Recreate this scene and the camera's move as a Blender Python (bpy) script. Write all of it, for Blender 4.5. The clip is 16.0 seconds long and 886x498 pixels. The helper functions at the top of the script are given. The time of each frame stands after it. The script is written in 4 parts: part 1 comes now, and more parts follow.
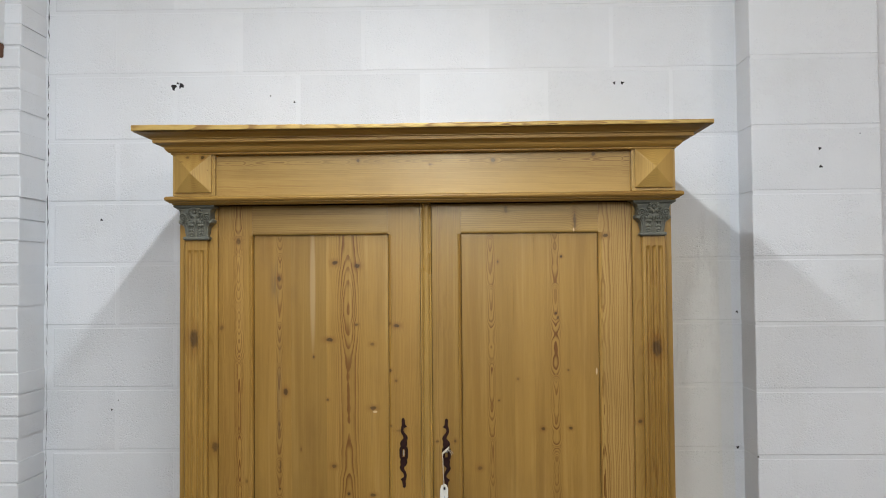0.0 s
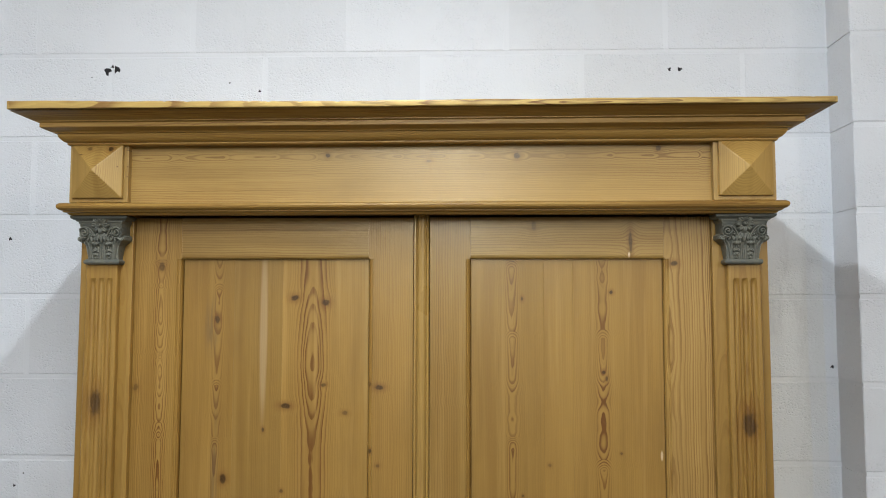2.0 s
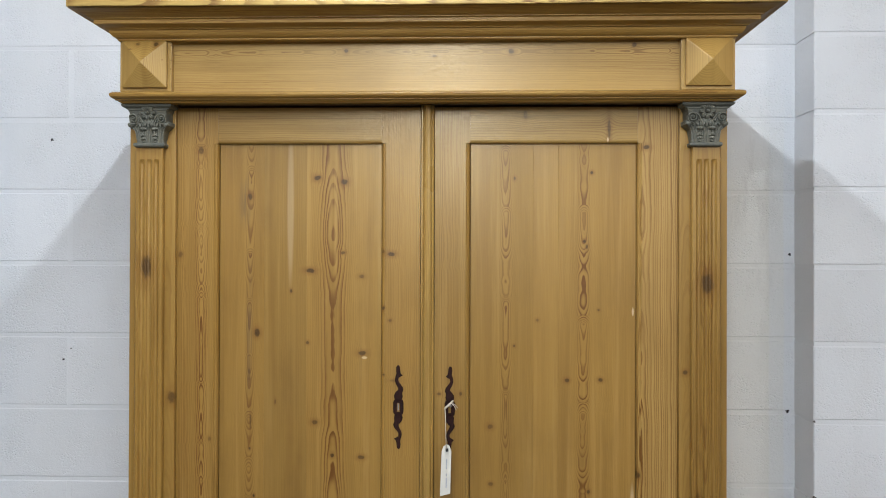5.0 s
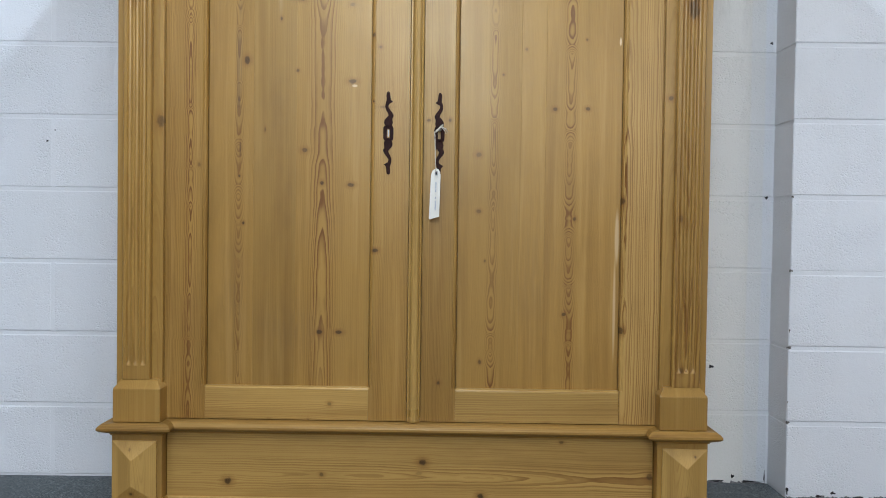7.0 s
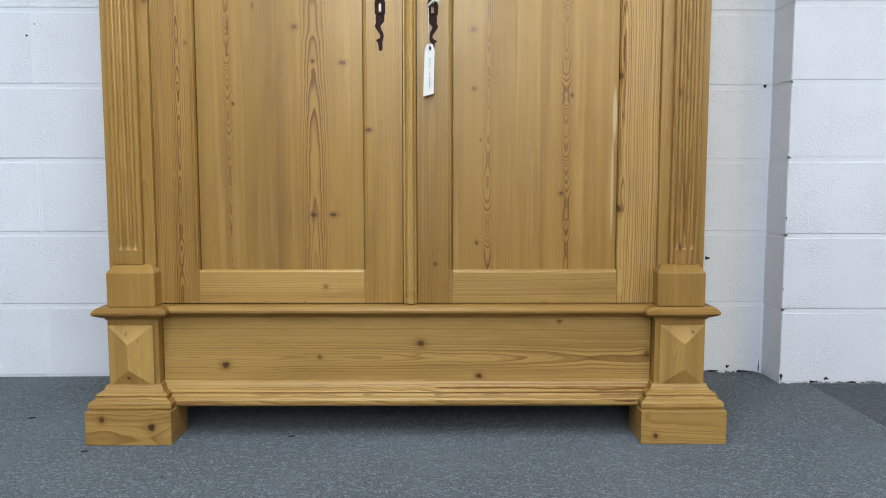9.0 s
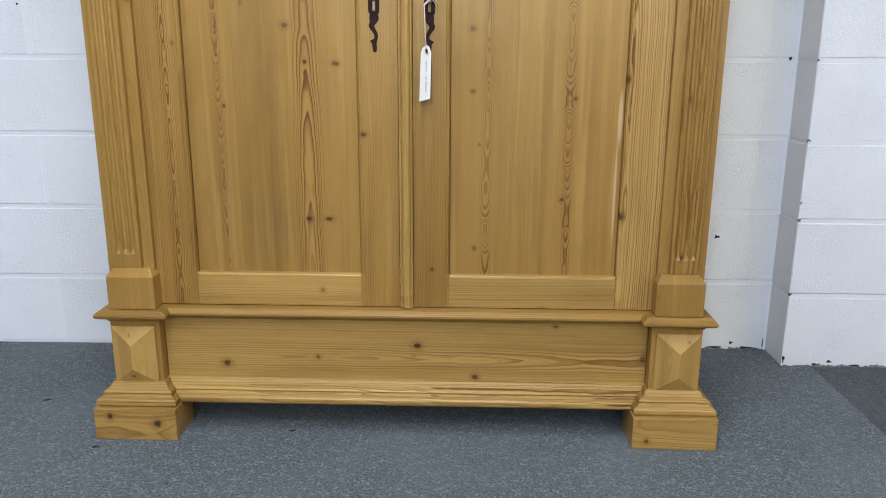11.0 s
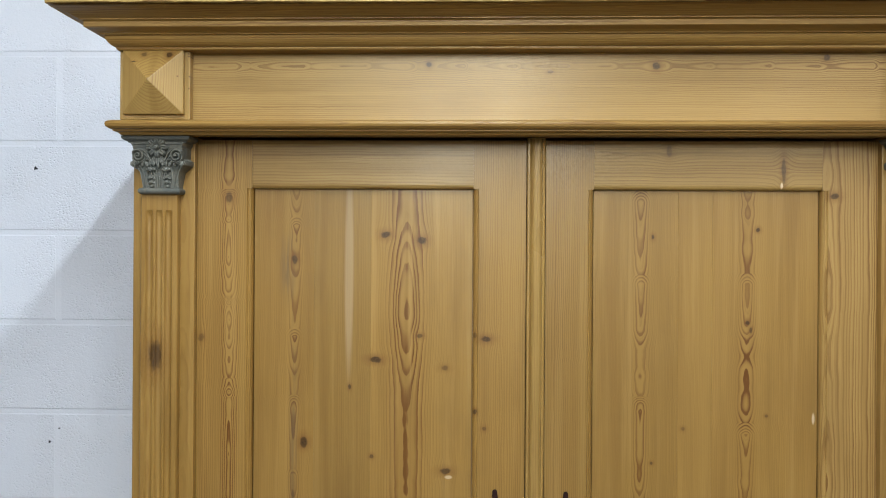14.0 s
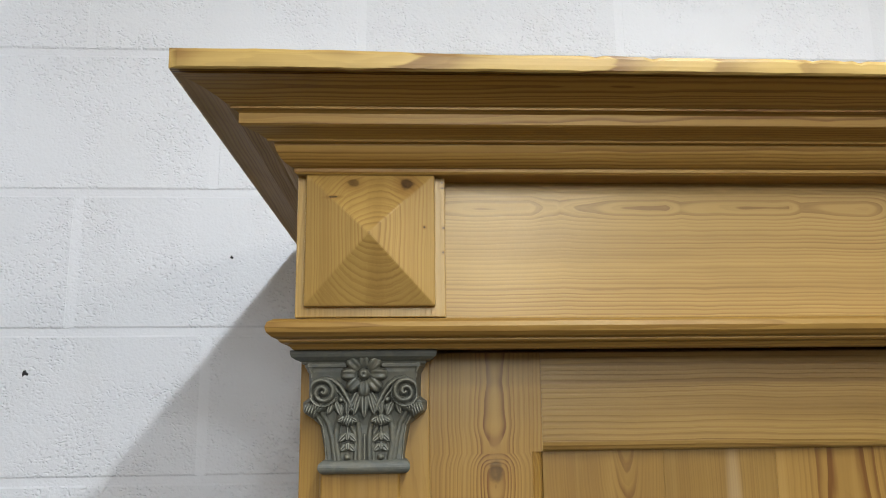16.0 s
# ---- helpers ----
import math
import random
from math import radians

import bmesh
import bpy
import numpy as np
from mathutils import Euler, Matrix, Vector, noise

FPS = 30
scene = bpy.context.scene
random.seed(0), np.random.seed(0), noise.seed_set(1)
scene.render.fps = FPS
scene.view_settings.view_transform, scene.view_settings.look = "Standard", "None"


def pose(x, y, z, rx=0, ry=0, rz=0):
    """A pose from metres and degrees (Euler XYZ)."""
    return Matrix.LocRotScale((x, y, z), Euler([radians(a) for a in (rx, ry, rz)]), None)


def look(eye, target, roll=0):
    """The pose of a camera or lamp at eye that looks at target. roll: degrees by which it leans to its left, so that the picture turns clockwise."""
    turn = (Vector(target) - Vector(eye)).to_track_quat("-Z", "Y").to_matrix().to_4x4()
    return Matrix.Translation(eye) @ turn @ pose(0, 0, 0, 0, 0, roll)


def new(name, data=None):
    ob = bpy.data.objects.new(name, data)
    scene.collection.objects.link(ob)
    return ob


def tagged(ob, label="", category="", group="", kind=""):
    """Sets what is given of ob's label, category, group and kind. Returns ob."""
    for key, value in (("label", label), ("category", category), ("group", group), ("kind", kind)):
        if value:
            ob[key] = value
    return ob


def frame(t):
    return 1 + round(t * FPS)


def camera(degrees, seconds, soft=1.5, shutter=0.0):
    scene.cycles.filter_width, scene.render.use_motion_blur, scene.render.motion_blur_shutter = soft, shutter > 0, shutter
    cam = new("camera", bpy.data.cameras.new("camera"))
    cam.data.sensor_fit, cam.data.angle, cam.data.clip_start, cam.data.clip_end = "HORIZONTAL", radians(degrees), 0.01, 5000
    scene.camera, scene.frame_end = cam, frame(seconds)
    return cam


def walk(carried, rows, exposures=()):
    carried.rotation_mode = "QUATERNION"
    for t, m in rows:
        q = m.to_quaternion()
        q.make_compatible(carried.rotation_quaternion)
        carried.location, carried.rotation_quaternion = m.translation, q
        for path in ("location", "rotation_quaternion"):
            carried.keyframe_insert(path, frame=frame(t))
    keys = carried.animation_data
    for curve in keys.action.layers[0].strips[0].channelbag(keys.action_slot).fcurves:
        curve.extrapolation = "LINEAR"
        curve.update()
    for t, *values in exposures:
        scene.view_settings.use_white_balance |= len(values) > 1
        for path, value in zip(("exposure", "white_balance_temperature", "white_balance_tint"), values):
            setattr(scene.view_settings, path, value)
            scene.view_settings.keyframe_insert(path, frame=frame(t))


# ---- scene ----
cam = camera(59.8, 16.0, soft=1.0)
PATH = [
    (0, (0.13, -2.315, 1.589), (0.068, -0.317, 1.649), -0.5),
    (0.5, (0.159, -2.033, 1.609), (0.088, -0.037, 1.706), -0.4),
    (1, (0.133, -1.805, 1.627), (0.059, 0.19, 1.758), -0.3),
    (1.5, (0.093, -1.629, 1.624), (0.015, 0.365, 1.77), -0.1),
    (2, (0.124, -1.659, 1.606), (0.038, 0.334, 1.75), 0.1),
    (2.5, (0.149, -1.736, 1.571), (0.053, 0.257, 1.705), 0.2),
    (3, (0.144, -1.771, 1.548), (0.041, 0.223, 1.664), 0.2),
    (3.2, (0.137, -1.793, 1.538), (0.03, 0.202, 1.644), 0.2),
    (5.3, (0.107, -1.912, 1.378), (0.042, 0.087, 1.378), 0.3),
    (5.5, (0.102, -1.912, 1.33), (0.04, 0.087, 1.324), 0.4),
    (6, (0.093, -1.915, 1.157), (0.046, 0.084, 1.143), 0.7),
    (6.5, (0.089, -1.93, 0.938), (0.061, 0.069, 0.916), 0.8),
    (7, (0.087, -1.933, 0.809), (0.076, 0.066, 0.765), 0.8),
    (7.5, (0.079, -1.93, 0.739), (0.081, 0.068, 0.66), 0.6),
    (8, (0.08, -1.93, 0.694), (0.093, 0.066, 0.567), 0.4),
    (8.5, (0.077, -1.924, 0.659), (0.095, 0.07, 0.498), 0.2),
    (9, (0.076, -1.914, 0.648), (0.089, 0.078, 0.46), 0.0),
    (11.3, (0.159, -1.836, 1.055), (0.09, 0.096, 0.542), 0.5),
    (11.5, (0.163, -1.843, 1.123), (0.105, 0.092, 0.619), 1.2),
    (12, (0.183, -1.784, 1.222), (0.146, 0.178, 0.835), 2.2),
    (12.5, (0.163, -1.749, 1.306), (0.142, 0.222, 0.971), 1.7),
    (13, (0.107, -1.747, 1.407), (0.088, 0.235, 1.143), 1.2),
    (13.5, (0.013, -1.62, 1.517), (-0.028, 0.374, 1.369), 0.8),
    (14, (-0.11, -1.422, 1.595), (-0.184, 0.577, 1.594), 0.4),
    (14.5, (-0.286, -1.153, 1.674), (-0.391, 0.839, 1.818), 0.2),
    (15, (-0.485, -0.935, 1.714), (-0.547, 1.048, 1.97), -0.2),
    (15.5, (-0.608, -0.801, 1.752), (-0.585, 1.171, 2.085), -0.4),
    (16, (-0.638, -0.724, 1.753), (-0.546, 1.238, 2.131), -0.6),
]
walk(cam, [(t, look(eye, target, roll)) for t, eye, target, roll in PATH], exposures=[(0, 0.16, 6260, 10), (1.5, 0.19, 6160, 9), (3, 0.21, 6060, 9), (5.5, 0.35, 6010, 10), (6.5, 0.37, 5710, 9), (7.5, 0.52, 5560, 9), (9, 0.76, 5610, 9), (11.5, 0.75, 5660, 10), (12, 0.61, 5560, 9), (13, 0.5, 5610, 9), (14, 0.38, 5760, 9), (14.5, 0.28, 5960, 9), (16, 0.22, 6260, 10)])
OUT = {}


# ---- world and lamps ----
world = bpy.data.worlds.new("world")
scene.world = world
world.use_nodes = True
world.node_tree.nodes["Background"].inputs[0].default_value = (0.75, 0.85, 1.0, 1)
world.node_tree.nodes["Background"].inputs[1].default_value = 0.02


def point_lamp(place, watts, radius=0.07, colour=(0.91, 0.965, 1.0)):
    data = bpy.data.lights.new("unseen_lamp", "POINT")
    data.shadow_soft_size, data.energy, data.color = radius, watts, colour
    new("unseen_lamp", data).matrix_world = pose(*place)


# cold tube close before the wardrobe, then unseen cold lamps down the hall
nearest = bpy.data.lights.new("tube_light", "AREA")
nearest.shape, nearest.size, nearest.size_y, nearest.energy, nearest.color = "RECTANGLE", 0.06, 1.1, 27, (0.91, 0.965, 1.0)
new("tube_light", nearest).matrix_world = pose(-0.152, -1.05, 2.86)
# unseen row, set for the shadow under the architrave and the wood's sheen
for y, watts in ((-2.50, 45), (-3.90, 48), (-5.60, 55), (-7.30, 70), (-9.35, 90), (-13.0, 130)):
    point_lamp((-0.152, y, 2.86), watts)
# warmer lamps along both sides are unseen, added to fill and warm the shade
for x, y, watts in ((-3.2, -2.6, 26), (-3.2, -6.4, 30), (3.2, -2.6, 50), (3.2, -6.4, 70), (3.2, -11.0, 110)):
    point_lamp((x, y, 2.95), watts, colour=(1.0, 0.94, 0.88))



# ---- materials ----
def nodes_of(name):
    mat = bpy.data.materials.new(name)
    mat.use_nodes = True
    tree = mat.node_tree
    return mat, tree, tree.nodes["Principled BSDF"]


class Net:
    """Short hand for shader nodes."""

    def __init__(self, tree):
        self.t = tree

    def node(self, kind):
        return self.t.nodes.new(kind)

    def put(self, socket, value):
        if isinstance(value, bpy.types.NodeSocket):
            self.t.links.new(value, socket)
        else:
            socket.default_value = value

    def m(self, op, a, b=None, c=None):
        n = self.node("ShaderNodeMath")
        n.operation = op
        for i, v in enumerate((a, b, c)):
            if v is not None:
                self.put(n.inputs[i], v)
        return n.outputs[0]

    def v(self, op, a, b=None):
        n = self.node("ShaderNodeVectorMath")
        n.operation = op
        self.put(n.inputs[0], a)
        if b is not None:
            self.put(n.inputs[1], b)
        return n.outputs[1 if op in ("LENGTH", "DISTANCE", "DOT_PRODUCT") else 0]

    def scale(self, a, s):
        n = self.node("ShaderNodeVectorMath")
        n.operation = "SCALE"
        self.put(n.inputs[0], a)
        self.put(n.inputs["Scale"], s)
        return n.outputs[0]

    def split(self, a):
        n = self.node("ShaderNodeSeparateXYZ")
        self.put(n.inputs[0], a)
        return n.outputs

    def join(self, x, y, z):
        n = self.node("ShaderNodeCombineXYZ")
        for i, val in enumerate((x, y, z)):
            self.put(n.inputs[i], val)
        return n.outputs[0]

    def noise(self, vec, scale, detail=2.0, rough=0.5, w=None):
        n = self.node("ShaderNodeTexNoise")
        n.noise_dimensions = "4D" if w is not None else "3D"
        self.put(n.inputs["Vector"], vec)
        if w is not None:
            self.put(n.inputs["W"], w)
        n.inputs["Scale"].default_value, n.inputs["Detail"].default_value = scale, detail
        n.inputs["Roughness"].default_value = rough
        return n.outputs[0]

    def node_noise(self, vec, scale):
        n = self.node("ShaderNodeTexNoise")
        self.put(n.inputs["Vector"], vec)
        n.inputs["Scale"].default_value = scale
        return n.outputs["Color"]

    def ramp(self, a, lo, hi, to0=0.0, to1=1.0, smooth=True):
        n = self.node("ShaderNodeMapRange")
        n.interpolation_type = "SMOOTHSTEP" if smooth else "LINEAR"
        for i, val in enumerate((a, lo, hi, to0, to1)):
            self.put(n.inputs[i], val)
        return n.outputs[0]

    def mix(self, f, a, b, blend="MIX"):
        n = self.node("ShaderNodeMix")
        n.data_type, n.blend_type = "RGBA", blend
        self.put(n.inputs[0], f)
        self.put(n.inputs[6], a)
        self.put(n.inputs[7], b)
        return n.outputs[2]

    def bump(self, height, strength, distance, normal=None):
        n = self.node("ShaderNodeBump")
        n.inputs["Strength"].default_value, n.inputs["Distance"].default_value = strength, distance
        self.put(n.inputs["Height"], height)
        if normal is not None:
            self.put(n.inputs["Normal"], normal)
        return n.outputs[0]


DRY = (0.402, 0.248, 0.066, 1)
PALE, LATE, KNOT = (0.303, 0.173, 0.038, 1), (0.112, 0.036, 0.004, 1), (0.032, 0.013, 0.005, 1)


def pine(name, along="z", depth=0.03, slope=0.03, pitch=0.0042, wander=0.006, swell=0.006, contrast=0.6, knots=(), pale=PALE, late=LATE, rough=0.33, stains=(), fade=0.14, relief=1.0, duty=0.60, span=0.026, pales=(), ripple=0.0006, bends=(), saw=0.0, reach=0.15, gloss=0.65):
    """Waxed pine cut from a log whose heart runs behind the board's own origin; grain lines are its growth rings.
    knots: x, z, half width, half height, darkness; stains: the same with a grey cast and a soft edge;
    saw: how far the heart drifts before it steps back, every reach metres, which nests the flames."""
    mat, tree, bsdf = nodes_of(name)
    n = Net(tree)
    place = n.node("ShaderNodeNewGeometry").outputs["Position"]
    info = n.node("ShaderNodeObjectInfo")
    seed = n.m("MULTIPLY", info.outputs["Random"], 40.0)
    flow, mask, grey, halo = place, None, None, None
    broken = n.noise(place, 130.0, 3.0, 0.6)
    for kx, kz, rx, rz, dark in knots:
        dark = min(1.0, dark * 1.25)
        off = n.v("SUBTRACT", place, (kx, 0, kz))
        flat = n.v("MULTIPLY", off, (1, 0, 1))
        d = n.v("LENGTH", n.v("MULTIPLY", flat, (1 / rx, 0, 1 / rz)))
        if along == "z":
            pull = n.v("MULTIPLY", flat, (-0.55, 0, 0))
            around = n.v("LENGTH", n.v("MULTIPLY", flat, (0.62 / rx, 0, 0.30 / rz)))
        else:
            pull = n.v("MULTIPLY", flat, (0, 0, -0.55))
            around = n.v("LENGTH", n.v("MULTIPLY", flat, (0.30 / rx, 0, 0.62 / rz)))
        d = n.m("ADD", d, n.m("MULTIPLY", n.m("SUBTRACT", broken, 0.5), 1.1))
        near = n.m("DIVIDE", 1.0, n.m("ADD", 1.0, n.m("POWER", around, 4.0)))
        flow = n.v("ADD", flow, n.scale(pull, near))
        spot = n.m("ADD", n.ramp(d, 1.10, 0.60, 0.0, dark * 0.84), n.ramp(d, 1.6, 0.7, 0.0, dark * 0.16))
        ring = n.ramp(d, 2.9, 0.9, 0.0, dark * 0.42)
        halo = ring if halo is None else n.m("MAXIMUM", halo, ring)
        mask = spot if mask is None else n.m("MAXIMUM", mask, spot)
    for kx, kz, rx, rz, dark in stains:
        d = n.v("LENGTH", n.v("MULTIPLY", n.v("SUBTRACT", place, (kx, 0, kz)), (1 / rx, 0, 1 / rz)))
        spot = n.ramp(d, 1.2, 0.0, 0.0, dark)
        grey = spot if grey is None else n.m("MAXIMUM", grey, spot)
    local = n.v("SUBTRACT", flow, info.outputs["Location"])
    x, y, z = n.split(local)
    u, w, v = {"z": (x, y, z), "x": (z, y, x), "y": (z, x, y)}[along]
    far = n.noise(n.join(0.0, 0.0, v), 3.6, 1.0, 0.5, seed)
    far2 = n.noise(n.join(3.0, 0.0, v), 1.3, 1.0, 0.5, seed)
    near_wave = n.noise(n.join(5.0, 0.0, v), 11.0, 2.0, 0.5, seed)
    u2 = n.m("ADD", u, n.m("ADD", n.m("MULTIPLY", n.m("SUBTRACT", far2, 0.5), wander * 4), n.m("ADD", n.m("MULTIPLY", n.m("SUBTRACT", near_wave, 0.5), 0.0045), n.m("MULTIPLY", n.m("SUBTRACT", n.noise(n.join(0.0, 4.0, v), 38.0, 2.0, 0.6, seed), 0.5), 0.0010))))
    d = n.m("ADD", n.m("ADD", w, depth), n.m("ADD", n.m("MULTIPLY", v, slope), n.m("MULTIPLY", n.m("SUBTRACT", far, 0.5), swell * 4)))
    chain = n.noise(n.join(9.0, 0.0, v), 15.0, 1.0, 0.5, seed)
    d = n.m("ADD", d, n.m("MULTIPLY", n.m("SUBTRACT", chain, 0.5), ripple * 6))
    if saw:
        drift = n.m("ADD", n.m("DIVIDE", v, reach), n.m("ADD", n.m("MULTIPLY", far2, 4.0), n.m("MULTIPLY", near_wave, 1.2)))
        tooth = n.m("FRACT", n.m("ADD", drift, seed))
        size = n.ramp(n.noise(n.join(12.0, 0.0, v), 4.0, 1.0, 0.5, seed), 0.35, 0.65, 0.35, 1.0)
        d = n.m("ADD", d, n.m("MULTIPLY", n.m("MULTIPLY", n.m("MINIMUM", n.m("DIVIDE", n.m("SUBTRACT", 1.0, tooth), 0.84), n.m("DIVIDE", tooth, 0.16)), size), saw))
    for v0, v1, lift in bends:
        d = n.m("ADD", d, n.ramp(n.split(place)[2], v0, v1, 0.0, lift))
    r = n.m("SQRT", n.m("ADD", n.m("MULTIPLY", u2, u2), n.m("MULTIPLY", d, d)))
    rag = n.noise(n.join(n.m("MULTIPLY", u, 60.0), n.m("MULTIPLY", w, 60.0), n.m("MULTIPLY", v, 10.0)), 1.0, 3.0, 0.55, seed)
    years = n.noise(n.join(n.m("MULTIPLY", r, 70.0), 0.0, 0.0), 1.0, 2.0, 0.5, seed)
    phase = n.m("ADD", n.m("DIVIDE", r, pitch), n.m("ADD", n.m("MULTIPLY", rag, 0.75), n.m("MULTIPLY", years, 3.0)))
    f = n.m("FRACT", phase)
    line = n.m("MULTIPLY", n.ramp(f, duty - 0.28, 0.90), n.ramp(f, 0.92, 1.0, 1.0, 0.0))
    force = n.ramp(n.noise(n.join(n.m("MULTIPLY", r, 28.0), 2.0, n.m("MULTIPLY", v, 0.8)), 1.0, 2.0, 0.5, seed), 0.32, 0.68, 0.35, 1.0)
    close = n.ramp(n.m("ABSOLUTE", u2), span * 0.5, span * 1.7, 1.0, fade)
    tone = n.m("MULTIPLY", n.m("MULTIPLY", line, force), n.m("MULTIPLY", close, contrast * 1.25))
    fibre = n.noise(n.join(n.m("MULTIPLY", u, 900.0), n.m("MULTIPLY", w, 900.0), n.m("MULTIPLY", v, 14.0)), 1.0, 2.0, 0.6, seed)
    close_set = n.m("FRACT", n.m("ADD", n.m("DIVIDE", r, 0.0023), n.m("MULTIPLY", n.m("ADD", rag, years), 2.0)))
    thin = n.m("MULTIPLY", n.ramp(close_set, 0.45, 0.92), n.ramp(close_set, 0.94, 1.0, 1.0, 0.0))
    tone = n.m("ADD", tone, n.m("MULTIPLY", thin, n.ramp(n.noise(n.join(n.m("MULTIPLY", u, 30.0), 1.0, n.m("MULTIPLY", v, 1.5)), 1.0, 2.0, 0.5, seed), 0.35, 0.65, 0.05, 0.22)))
    tone = n.m("ADD", tone, n.m("MULTIPLY", n.m("SUBTRACT", fibre, 0.5), 0.22))
    colour = n.mix(tone, pale, late)
    band = n.noise(n.join(n.m("MULTIPLY", u, 26.0), n.m("MULTIPLY", w, 8.0), n.m("MULTIPLY", v, 1.1)), 1.0, 4.0, 0.6, seed)
    colour = n.mix(n.ramp(band, 0.40, 0.70, 0.0, 0.46), colour, (0.167, 0.081, 0.015, 1))
    light = n.noise(n.join(n.m("MULTIPLY", u, 55.0), 7.0, n.m("MULTIPLY", v, 1.6)), 1.0, 3.0, 0.55, seed)
    colour = n.mix(n.ramp(light, 0.50, 0.70, 0.0, 0.60), colour, (0.358, 0.214, 0.058, 1))
    cloud = n.noise(place, 4.0, 4.0, 0.6)
    smoke = n.noise(n.v("MULTIPLY", place, (3.0, 3.0, 0.8) if along == "z" else (0.8, 3.0, 3.0)), 3.5, 4.0, 0.6)
    colour = n.mix(n.ramp(smoke, 0.48, 0.72, 0.0, 0.26), colour, (0.131, 0.066, 0.014, 1))
    board = n.m("ADD", 0.90, n.m("MULTIPLY", info.outputs["Random"], 0.20))
    colour = n.mix(1.0, colour, n.join(board, board, board), "MULTIPLY")
    if mask is not None:
        inner = n.noise(place, 260.0, 2.0)
        colour = n.mix(halo, colour, (0.170, 0.066, 0.012, 1))
        colour = n.mix(n.m("MULTIPLY", mask, n.ramp(inner, 0.2, 0.8, 0.75, 1.0)), colour, KNOT)
    if grey is not None:
        streak = n.noise(n.join(n.m("MULTIPLY", u, 150.0), 0.0, n.m("MULTIPLY", v, 10.0)), 1.0, 3.0, 0.6)
        colour = n.mix(n.m("MULTIPLY", grey, n.ramp(streak, 0.36, 0.62, 0.12, 1.0)), colour, (0.115, 0.075, 0.040, 1))
    for kx, kz, rx, rz, amount in pales:
        d = n.v("LENGTH", n.v("MULTIPLY", n.v("SUBTRACT", place, (kx, 0, kz)), (1 / rx, 0, 1 / rz)))
        colour = n.mix(n.ramp(d, 1.1, 0.5, 0.0, amount), colour, (0.72, 0.56, 0.34, 1))
    n.put(bsdf.inputs["Base Color"], colour)
    n.put(bsdf.inputs["Roughness"], n.m("ADD", rough, n.m("MULTIPLY", n.m("SUBTRACT", cloud, 0.5), 0.25)))
    bsdf.inputs["Specular IOR Level"].default_value = gloss
    bsdf.inputs["Specular Tint"].default_value = (1.0, 0.86, 0.62, 1)
    rise = n.m("SUBTRACT", n.m("MULTIPLY", fibre, 0.5), n.m("MULTIPLY", line, 0.7))
    n.put(bsdf.inputs["Normal"], n.bump(rise, 0.15 * relief, 0.0005, n.bump(cloud, 0.25 * relief, 0.004)))
    return mat


